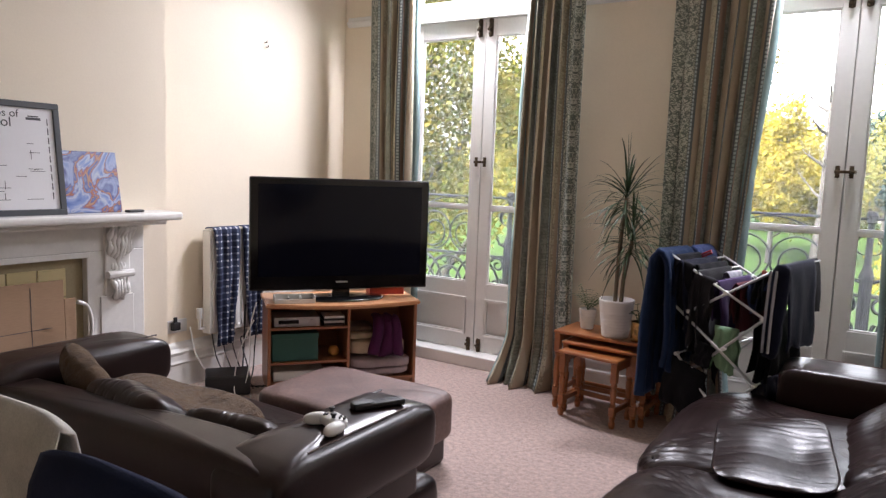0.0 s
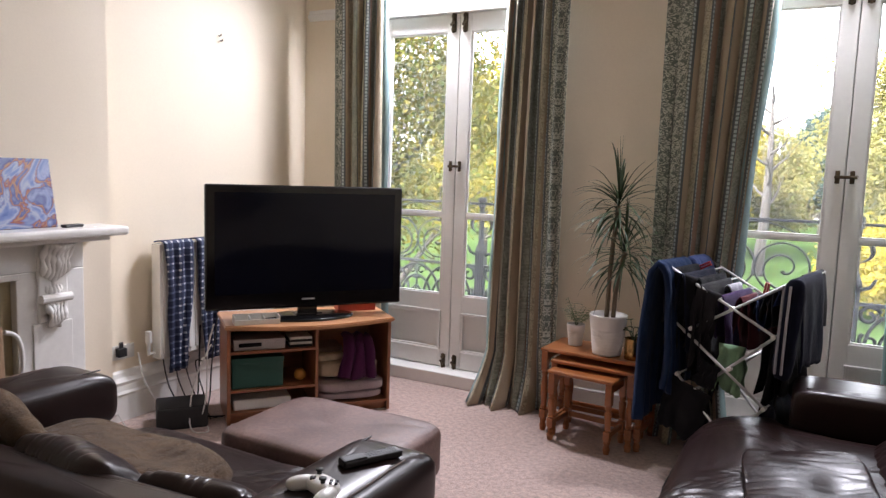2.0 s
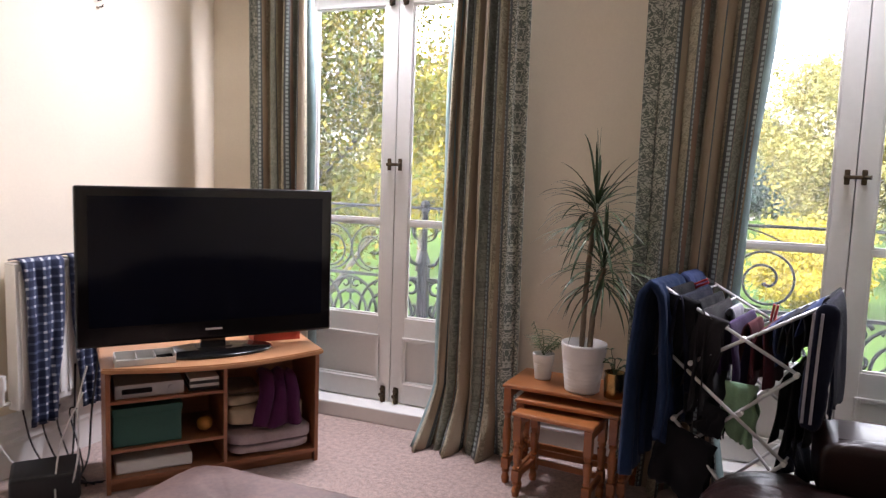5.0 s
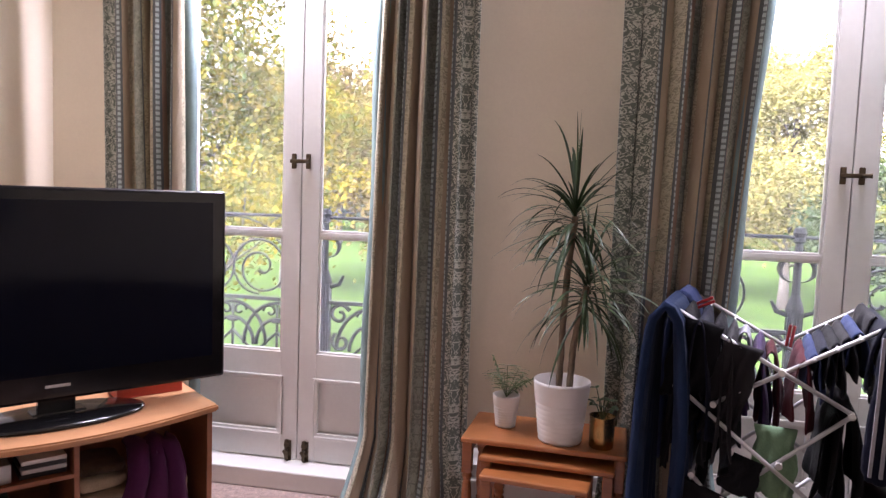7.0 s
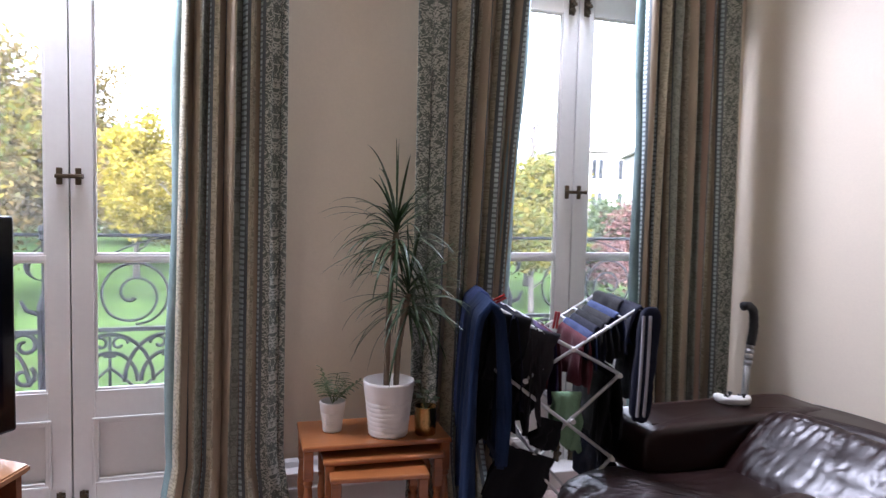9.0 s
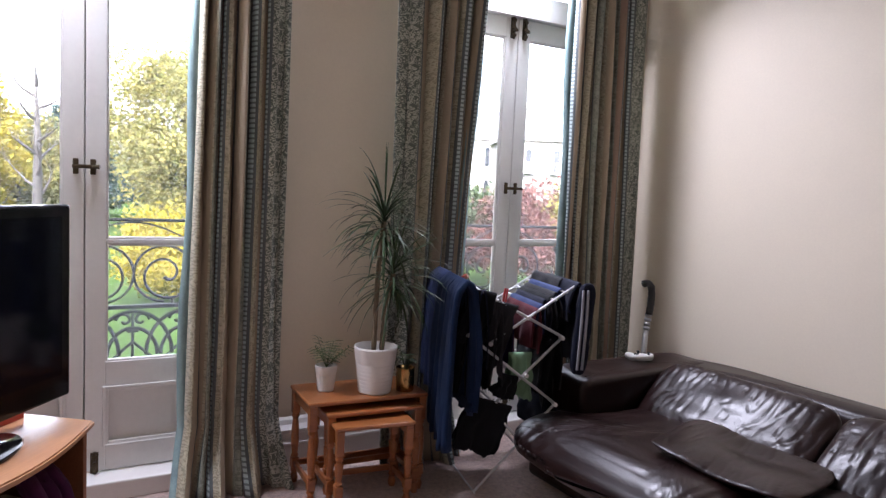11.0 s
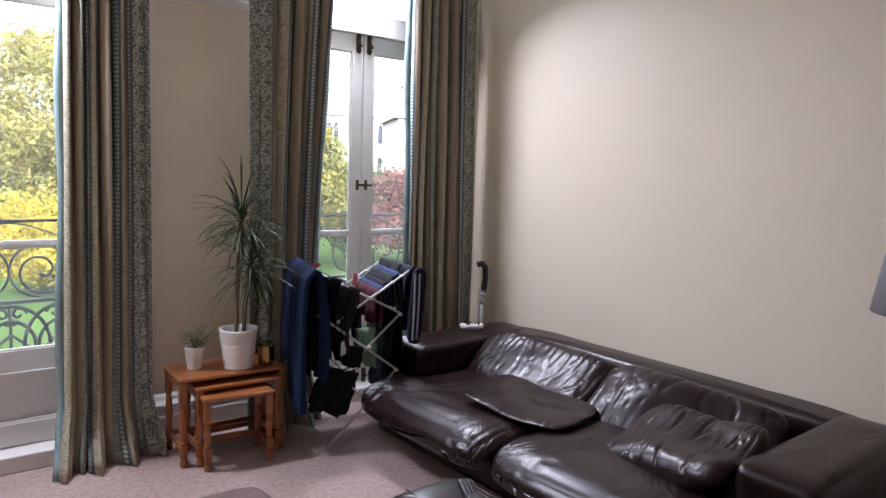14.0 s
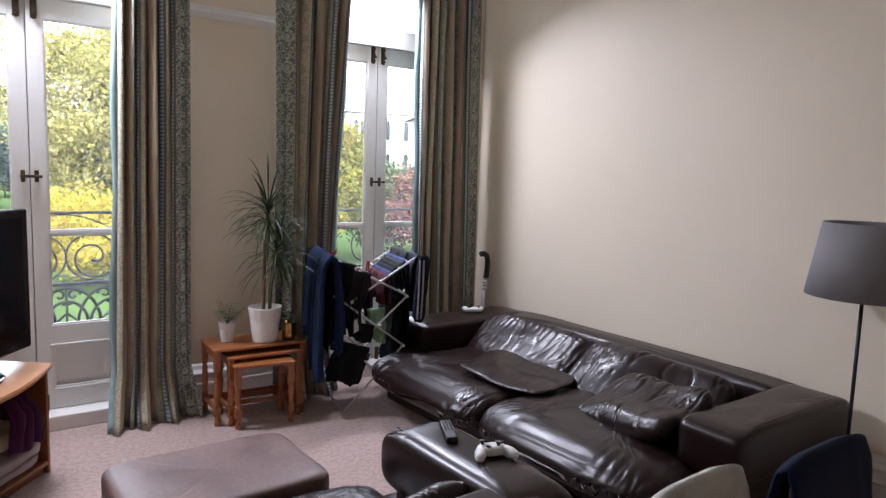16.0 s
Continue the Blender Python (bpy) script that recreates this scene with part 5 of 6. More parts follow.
# ---- radiator, sockets and leads ----
def radiator():
    r = empty("radiator", pose(XL, 4.0, 0), "white panel radiator on the wall behind the television", "radiator")
    part("panel", boxes([((0.05, -0.52, 0.34), (0.062, 0.48, 1.03)), ((0.10, -0.52, 0.34), (0.112, 0.48, 1.03)), ((0.045, -0.525, 1.03), (0.117, 0.485, 1.04)), ((0.045, -0.525, 0.34), (0.117, -0.518, 1.03))], 0.004), M["white"], r)
    for i in range(20):
        y = -0.49 + i * 0.05
        part("rib", boxes([((0.110, y - 0.013, 0.37), (0.119, y + 0.013, 1.0))], 0.004), M["white"], r)
    bm = bmesh.new()
    tube(bm, [(0.08, -0.54, 0.38), (0.08, -0.58, 0.38), (0.08, -0.58, 0.45)], 0.011, 10)
    tube(bm, [(0.08, -0.58, 0.45), (0.08, -0.58, 0.52)], 0.019, 12)
    part("valve", bm, M["white_plastic"], r, "white thermostat valve")
    for y in (-0.3, 0.3):
        part("bracket", boxes([((0.0, y - 0.015, 0.5), (0.05, y + 0.015, 0.55))]), M["white"], r)
    return r


radiator()


def check_mat():
    m, n, l, bs = nodes_of("navy_check_cotton")
    tc, sep = n.new("ShaderNodeTexCoord"), n.new("ShaderNodeSeparateXYZ")
    l.new(tc.outputs["Object"], sep.inputs[0])
    tot = None
    for k, (axis, per) in enumerate(((1, 0.044), (2, 0.044))):
        d, f, g = n.new("ShaderNodeMath"), n.new("ShaderNodeMath"), n.new("ShaderNodeMath")
        d.operation, f.operation, g.operation = "DIVIDE", "FRACT", "GREATER_THAN"
        d.inputs[1].default_value, g.inputs[1].default_value = per, 0.72
        l.new(sep.outputs[axis], d.inputs[0])
        l.new(d.outputs[0], f.inputs[0])
        l.new(f.outputs[0], g.inputs[0])
        if tot is None:
            tot = g
        else:
            ad = n.new("ShaderNodeMath")
            ad.operation = "ADD"
            l.new(tot.outputs[0], ad.inputs[0])
            l.new(g.outputs[0], ad.inputs[1])
            hf = n.new("ShaderNodeMath")
            hf.operation = "MULTIPLY"
            hf.inputs[1].default_value = 0.5
            l.new(ad.outputs[0], hf.inputs[0])
            tot = hf
    r = ramp(n, [(0.0, (0.012, 0.018, 0.05)), (0.4, (0.06, 0.075, 0.13)), (0.9, (0.55, 0.56, 0.6))])
    r.color_ramp.interpolation = "CONSTANT"
    l.new(tot.outputs[0], r.inputs[0])
    l.new(r.outputs[0], bs.inputs["Base Color"])
    bs.inputs["Roughness"].default_value = 0.9
    return m


M["check"] = check_mat()


def pyjamas(y, w, length, seed):
    bm = bmesh.new()
    rows = []
    for j in range(30):
        t = j / 29
        row = []
        for i in range(15):
            v = i / 14 - 0.5
            if t < 0.12:
                z, x = 1.046 + 0.008 * math.sin(t * 26), 0.05 + 0.08 * t / 0.12
            else:
                z, x = 1.05 - (t - 0.12) / 0.88 * length, 0.132 + 0.012 * noise.noise(Vector((v * 9, t * 5, seed))) + 0.01 * math.cos(v * 16)
            row.append(bm.verts.new((x, y + v * w * (1 - 0.45 * max(0, t - 0.12)) + 0.015 * math.sin(t * 4 + seed), z)))
        rows.append(row)
    for p, q in zip(rows, rows[1:]):
        for i in range(14):
            bm.faces.new((p[i], p[i + 1], q[i + 1], q[i]))
    return bm


pj = empty("pyjama_trousers", pose(XL, 0, 0), "navy and white checked pyjama trousers drying on the radiator", "pyjamas")
for k, (y, w, ln) in enumerate(((3.60, 0.22, 0.80), (3.86, 0.20, 0.78))):
    o = part("leg", pyjamas(y, w, ln, k * 3.1), M["check"], pj, smooth=True)
    so = o.modifiers.new("thickness", "SOLIDIFY")
    so.thickness = 0.006


def socket(y, z, label, plug=True):
    s = empty("wall_socket", pose(XL + 0.001, y, z), label, "wall socket")
    part("faceplate", boxes([((0, -0.075, -0.043), (0.01, 0.075, 0.043))], 0.003), M["white_plastic"], s)
    if plug:
        part("plug", boxes([((0.01, -0.055, -0.02), (0.045, 0.0, 0.03)), ((0.02, -0.04, 0.03), (0.034, -0.016, 0.065))], 0.004), M["black"], s, "black plug")
    return s


socket(3.30, 0.41, "white double wall socket with a black plug")


def lead(pts, r, mat, label):
    P = [Vector(p) for p in pts]
    sm = []
    for i in range(len(P) - 1):
        p0, p1, p2, p3 = P[max(0, i - 1)], P[i], P[i + 1], P[min(len(P) - 1, i + 2)]
        for j in range(8):
            t = j / 8
            sm.append(0.5 * ((2 * p1) + (p2 - p0) * t + (2 * p0 - 5 * p1 + 4 * p2 - p3) * t * t + (3 * p1 - p0 - 3 * p2 + p3) * t ** 3))
    sm.append(P[-1])
    bm = bmesh.new()
    tube(bm, sm, r, 6)
    return tagged(part("cable", bm, mat, smooth=True), label, "cable")


lead([(-4.0, 3.36, 0.40), (-3.98, 3.40, 0.2), (-3.9, 3.5, 0.01), (-3.75, 3.6, 0.006)], 0.004, M["white_plastic"], "white cable running from the wall socket")
lead([(-3.94, 3.78, 0.5), (-3.93, 3.76, 0.2), (-3.88, 3.7, 0.02), (-3.8, 3.62, 0.008)], 0.005, M["black"], "black cable trailing behind the television stand")
lead([(-3.9, 3.9, 0.6), (-3.9, 3.84, 0.25), (-3.86, 3.78, 0.03), (-3.7, 3.58, 0.007)], 0.005, M["black"], "black cable hanging beside the stand")
lead([(-3.53, 3.50, 0.61), (-3.56, 3.48, 0.45), (-3.55, 3.46, 0.2), (-3.6, 3.45, 0.02), (-3.7, 3.5, 0.007)], 0.004, M["white_plastic"], "white cable hanging down the stand's side")
lead([(-3.98, 3.10, 1.1), (-3.975, 3.12, 0.7), (-3.97, 3.10, 0.35), (-3.95, 3.15, 0.15), (-3.9, 3.2, 0.006)], 0.003, M["white_plastic"], "thin white cable down the chimney breast")
for k in range(4):
    lead([(-3.97 + 0.02 * k, 3.50 + 0.09 * k, 0.42 - 0.05 * k), (-3.95, 3.54 + 0.07 * k, 0.16 + 0.03 * k), (-3.86 + 0.03 * k, 3.58 + 0.03 * k, 0.02), (-3.72, 3.62 - 0.03 * k, 0.012), (-3.62 + 0.03 * k, 3.56 + 0.02 * k, 0.008 + 0.008 * k)], 0.004, M["black"], "black cable looping behind the television stand")
lead([(-3.52, 3.47, 0.5), (-3.60, 3.42, 0.28), (-3.62, 3.40, 0.08), (-3.55, 3.36, 0.012), (-3.48, 3.40, 0.008), (-3.54, 3.46, 0.01)], 0.004, M["white_plastic"], "white cable coiled on the carpet")
bx = tagged(part("black_box", boxes([((-0.14, -0.12, 0), (0.14, 0.12, 0.13))], 0.015), M["black"]), "black plastic box on the carpet by the stand", "box")
bx.matrix_world = pose(-3.73, 3.44, 0, 0, 0, 51)
bm = bmesh.new()
for y, z in ((0, 0), (0.012, -0.03)):
    tube(bm, [(0, y, z), (0.022, y, z), (0.022, y, z + 0.012)], 0.004, 8)
nl = tagged(part("picture_hook", bm, M["bronze"]), "small bare metal picture hook on the wall", "hook")
nl.matrix_world = pose(XL, 4.06, 2.357)

# ---- on the mantel and in the fireplace ----
MZ = 1.20
M["frame_grey"] = surf("dark_grey_frame", (0.05, 0.055, 0.062), 0.45, fine=30, spread=0.12, bump=0.1, stretch=(1, 10, 10))
M["paper"] = surf("white_print_paper", (0.74, 0.74, 0.76), 0.7, fine=60, spread=0.02, bump=0.02)
M["ink"] = surf("grey_ink", (0.10, 0.10, 0.11), 0.8, bump=0)
pf = empty("framed_map", pose(-3.655, 2.02, MZ, 0, -7, 0), "framed white map print leaning on the chimney breast", "framed print")
w, h, t = 0.34, 0.55, 0.03
part("frame", boxes([((-0.02, -w, 0), (0, w, t)), ((-0.02, -w, h - t), (0, w, h)), ((-0.02, -w, t), (0, -w + t, h - t)), ((-0.02, w - t, t), (0, w, h - t))], 0.003), M["frame_grey"], pf, "dark grey wooden frame")
part("print", boxes([((-0.016, -w + t, t), (-0.008, w - t, h - t))]), M["paper"], pf, "white paper map")
r = random.Random(12)
for k in range(46):
    y, z = r.uniform(-0.28, 0.2), r.uniform(0.06, 0.38)
    L = r.uniform(0.02, 0.09)
    if k % 2:
        part("map_line", boxes([((-0.0079, y, z), (-0.0070, min(0.25, y + L), z + 0.0026))]), M["ink"], pf)
    else:
        part("map_line", boxes([((-0.0079, y, z), (-0.0070, y + 0.0026, min(0.4, z + L)))]), M["ink"], pf)
for k in range(9):
    z = 0.08 + k * 0.045
    part("map_line", boxes([((-0.0079, 0.278, z), (-0.0070, 0.283, z + 0.032))]), M["ink"], pf)
bm = bmesh.new()
box(bm, (-0.0079, 0.18, 0.462), (-0.0070, 0.25, 0.474))
box(bm, (-0.0079, 0.19, 0.477), (-0.0070, 0.24, 0.483))
part("small_mark", bm, M["ink"], pf, "small printed mark")


def writing(text, size, parent, m, mat):
    cu = bpy.data.curves.new("lettering", "FONT")
    cu.body, cu.size, cu.extrude = text, size, 0.0006
    tmp = bpy.data.objects.new("lettering", cu)
    me = bpy.data.meshes.new_from_object(tmp)
    bpy.data.objects.remove(tmp)
    me.materials.clear()
    me.materials.append(mat)
    o = new("lettering", me)
    o.parent = parent
    o.matrix_local = m
    return o


# letters run along y on a sheet that faces +x
FACE = Matrix(((0, 0, 1, 0), (1, 0, 0, 0), (0, 1, 0, 0), (0, 0, 0, 1)))
writing("ps of", 0.052, pf, Matrix.Translation((-0.0072, 0.045, 0.472)) @ FACE, M["ink"])
writing("tol", 0.066, pf, Matrix.Translation((-0.0072, 0.04, 0.425)) @ FACE, M["ink"])


def marble_mat():
    m, n, l, bs = nodes_of("marbled_paint")
    a = noise_node(n, l, 5, 3, 0.5)
    a.inputs["Distortion"].default_value = 2.2
    r = ramp(n, [(0.28, (0.03, 0.08, 0.28)), (0.37, (0.16, 0.22, 0.46)), (0.43, (0.40, 0.42, 0.52)), (0.47, (0.14, 0.19, 0.40)), (0.495, (0.26, 0.06, 0.04)), (0.525, (0.42, 0.22, 0.12)), (0.55, (0.06, 0.07, 0.22)), (0.64, (0.28, 0.33, 0.52)), (0.76, (0.08, 0.14, 0.36))])
    l.new(a.outputs[0], r.inputs[0])
    l.new(r.outputs[0], bs.inputs["Base Color"])
    bs.inputs["Roughness"].default_value = 0.3
    return m


cv = tagged(part("marbled_painting", boxes([((-0.018, -0.16, 0), (0, 0.16, 0.325))], 0.005), marble_mat()), "small marbled blue and orange poured-paint canvas", "painting")
cv.matrix_world = pose(-3.70, 2.53, MZ + 0.002, 0, -11, 0)
bxm = tagged(part("small_remote", boxes([((-0.02, -0.05, 0), (0.02, 0.05, 0.014))], 0.004), M["black"]), "small black device on the mantel shelf", "remote control")
bxm.matrix_world = pose(-3.67, 2.74, MZ, 0, 0, 8)
M["card"] = surf("brown_corrugated_card", (0.46, 0.30, 0.19), 0.8, fine=20, spread=0.1, bump=0.15, stretch=(1, 1, 10))
cb = empty("cardboard_sheet", pose(-3.70, 2.06, 0.0, 0, -2, 0), "opened brown cardboard box blocking the fire opening", "cardboard")
part("sheet", boxes([((-0.012, -0.48, 0.0), (0, 0.31, 0.86)), ((-0.012, 0.31, 0.0), (0, 0.37, 0.76))], 0.003), M["card"], cb)
bm = bmesh.new()
for y in (-0.2, -0.02, 0.14):
    box(bm, (0.0005, y, 0.02), (0.0018, y + 0.003, 0.84))
box(bm, (0.0005, -0.46, 0.62), (0.0018, 0.24, 0.623))
part("crease", bm, M["ink"], cb, "dark pressed crease lines")
lead([(-3.66, 2.40, 0.75), (-3.655, 2.45, 0.72), (-3.65, 2.47, 0.62), (-3.66, 2.46, 0.45), (-3.66, 2.44, 0.02)], 0.011, M["white_plastic"], "thick white hose beside the cardboard")


# ---- floor lamp, chairs, vacuum cleaner ----
fl = empty("floor_lamp", pose(0.305, 1.66, 0), "slim dark floor lamp with a grey drum shade", "floor lamp")
bm = bmesh.new()
lathe(bm, [(0, 0), (0.14, 0), (0.142, 0.012), (0.13, 0.02), (0.02, 0.03), (0, 0.03)], 32)
part("base", bm, M["black"], fl, smooth=True)
bm = bmesh.new()
tube(bm, [(0, 0, 0.02), (0, 0, 1.34)], 0.009, 12)
part("pole", bm, M["black"], fl, smooth=True)
bm = bmesh.new()
lathe(bm, [(0.255, 1.145), (0.20, 1.50)], 48)
o = part("shade", bm, M["grey_shade"], fl, "grey fabric tapered shade", smooth=True)
so = o.modifiers.new("thickness", "SOLIDIFY")
so.thickness = 0.004
bm = bmesh.new()
for i in range(3):
    an = i * 2.094
    tube(bm, [(0, 0, 1.34), (0.225 * math.cos(an), 0.225 * math.sin(an), 1.34)], 0.003, 6)
part("shade_ring", bm, M["black"], fl)

CHAIRS = [(-1.28, 1.075, 0, "navy_wool", "beech dining chair with a navy jumper over its back", "navy wool jumper hung over a chair back", "jumper"),
          (-1.79, 1.15, 2, "grey_marl", "beech dining chair with a grey cardigan over its back", "grey marl cardigan hung over a chair back", "cardigan")]


def dining_chair(m, mat, label):
    """A wooden chair whose back is hidden by a garment; its front is -y."""
    c = empty("dining_chair", m, label, "chair", "dining chairs")
    part("seat", boxes([((-0.21, -0.42, 0.43), (0.21, 0.0, 0.465))], 0.012), M["pine_top"], c)
    for x in (-0.14, 0.14):
        part("back_post", boxes([((x - 0.018, -0.018, 0), (x + 0.018, 0.018, 0.855))], 0.006), M["light_wood"], c)
        part("leg", boxes([((x - 0.018, -0.41, 0), (x + 0.018, -0.374, 0.43))], 0.005), M["light_wood"], c)
    part("top_rail", boxes([((-0.122, -0.014, 0.84), (0.122, 0.014, 0.915))], 0.008), M["light_wood"], c)
    part("mid_rail", boxes([((-0.122, -0.012, 0.62), (0.122, 0.012, 0.68))], 0.006), M["light_wood"], c)
    return c


M["light_wood"] = surf("light_beech", (0.42, 0.25, 0.12), 0.4, large=4, fine=10, spread=0.12, bump=0.06, stretch=(10, 10, 1))


def chair_cloth(m, mat, label, category, w, front, back, seed):
    bm = bmesh.new()
    rows = []
    path = [(-1, t) for t in np.linspace(1, 0, 14)] + [(1, t) for t in np.linspace(0.02, 1, 14)]
    for s, t in path:
        row = []
        for i in range(25):
            v = i / 24 - 0.5
            f = noise.noise(Vector((v * 7, t * 2.2 + s * 4, seed)))
            ln = front if s < 0 else back
            row.append(bm.verts.new((v * w * (1 + 0.08 * t), s * (0.024 * math.sqrt(min(1, t * 9)) + 0.022 * t * (1 + f) + 0.012), 0.93 - ln * t * (1 - 0.06 * f) + 0.03 * (1 - min(1, t * 9)) - 0.03 * (2 * abs(v)) ** 4)))
        rows.append(row)
    for p, q in zip(rows, rows[1:]):
        for i in range(24):
            bm.faces.new((p[i], p[i + 1], q[i + 1], q[i]))
    ob = tagged(part("jumper", bm, M[mat], smooth=True), label, category)
    ob.matrix_world = m
    so = ob.modifiers.new("thickness", "SOLIDIFY")
    so.thickness = 0.01
    return ob


for x, y, rz, mat, lab, clab, cat in CHAIRS:
    dining_chair(pose(x, y, 0, 0, 0, rz), None, lab)
    chair_cloth(pose(x, y, 0.0, 0, 0, rz), mat, clab, cat, 0.46 if mat == "navy_wool" else 0.40, 0.42, 0.62, x * 5)

vc = empty("vacuum_cleaner", pose(0.38, 4.60, 0), "upright vacuum wand with a black hose handle", "vacuum cleaner")
bm = bmesh.new()
tube(bm, [(-0.02, 0, 0.03), (-0.005, -0.005, 0.5), (0.005, -0.01, 0.72)], 0.017, 12)
part("wand", bm, M["silver"], vc, "chrome telescopic tube", smooth=True)
bm = bmesh.new()
for k in range(4):
    tube(bm, [(0.005 + k * 0.003, -0.01, 0.70 + k * 0.028), (0.008 + k * 0.003, -0.01, 0.722 + k * 0.028)], 0.022 - 0.002 * (k % 2), 12)
part("collar", bm, M["silver"], vc, "ringed chrome collar", smooth=True)
bm = bmesh.new()
pts = [(0.016 + 0.012 * math.sin(i * 0.25), -0.012, 0.80 + 0.017 * i) for i in range(10)] + [(0.022 - 0.05 * (1 - math.cos(a_)), -0.014, 0.96 + 0.045 * math.sin(a_)) for a_ in (0.4, 0.8, 1.2, 1.6, 2.0)]
tube(bm, pts, [0.021 if i % 2 else 0.0235 for i in range(len(pts))], 12)
part("handle", bm, M["black"], vc, "curved black ribbed hose", smooth=True)
part("floor_head", boxes([((-0.15, -0.06, 0.0), (0.10, 0.05, 0.05))], 0.012), M["black"], vc)


# ---- outside ----
GROUND = -4.0
M["lawn"] = surf("mown_lawn", (0.034, 0.060, 0.016), 0.95, large=0.25, fine=5, spread=0.3, bump=0.4, depth=0.05, spec=0.0)
M["bark"] = surf("grey_bark", (0.040, 0.034, 0.028), 0.9, fine=12, spread=0.3, bump=0.8)


def foliage(name, dark, light):
    m, n, l, bs = nodes_of(name)
    g = n.new("ShaderNodeNewGeometry")
    r = ramp(n, [(0.0, dark), (0.6, tuple((x + y) / 2 for x, y in zip(dark, light))), (1.0, light)])
    l.new(g.outputs["Random Per Island"], r.inputs[0])
    l.new(r.outputs[0], bs.inputs["Base Color"])
    bs.inputs["Roughness"].default_value = 0.6
    bs.inputs["Specular IOR Level"].default_value = 0.05
    tr = n.new("ShaderNodeBsdfTranslucent")
    l.new(r.outputs[0], tr.inputs["Color"])
    mx = n.new("ShaderNodeMixShader")
    mx.inputs[0].default_value = 0.5
    l.new(bs.outputs[0], mx.inputs[1])
    l.new(tr.outputs[0], mx.inputs[2])
    l.new(mx.outputs[0], n["Material Output"].inputs["Surface"])
    return m


M["yellow_leaf"] = foliage("yellow_green_leaves", (0.05, 0.07, 0.014), (0.16, 0.125, 0.018))
M["gold_leaf"] = foliage("golden_leaves", (0.15, 0.13, 0.018), (0.31, 0.25, 0.028))
M["orange_leaf"] = foliage("orange_brown_leaves", (0.06, 0.055, 0.022), (0.14, 0.10, 0.035))
M["green_leaf"] = foliage("green_leaves", (0.028, 0.048, 0.022), (0.07, 0.09, 0.035))
M["pale_leaf"] = foliage("pale_green_leaves", (0.115, 0.125, 0.04), (0.24, 0.20, 0.06))
M["blue_leaf"] = foliage("blue_green_needles", (0.02, 0.04, 0.035), (0.06, 0.085, 0.075))
M["red_leaf"] = foliage("russet_leaves", (0.07, 0.035, 0.032), (0.14, 0.07, 0.055))

tagged(part("ground", boxes([((-900, 5.2, GROUND - 0.5), (900, 1500, GROUND)), ((-900, -900, GROUND - 0.5), (900, 5.2, GROUND))]), M["lawn"]), "wide green lawn below the balcony", "lawn", kind="structure")


def branch(bm, p, d, length, r, depth, rnd, tips, up=0.15):
    pts, rs = [p.copy()], [r]
    for i in range(4):
        d = (d + Vector((rnd.uniform(-0.25, 0.25), rnd.uniform(-0.25, 0.25), rnd.uniform(-0.1, 0.2) + up * 0.3))).normalized()
        pts.append(pts[-1] + d * length / 4)
        rs.append(r * (1 - 0.16 * (i + 1)))
    tube(bm, pts, rs, 5, caps=False)
    tips.append(pts[-1])
    if depth > 0:
        for k in range(3):
            t = pts[rnd.randint(2, 4)]
            nd = (d + Vector((rnd.uniform(-0.9, 0.9), rnd.uniform(-0.9, 0.9), rnd.uniform(-0.1, 0.6)))).normalized()
            branch(bm, t, nd, length * rnd.uniform(0.55, 0.75), rs[-1] * 0.7, depth - 1, rnd, tips, up)


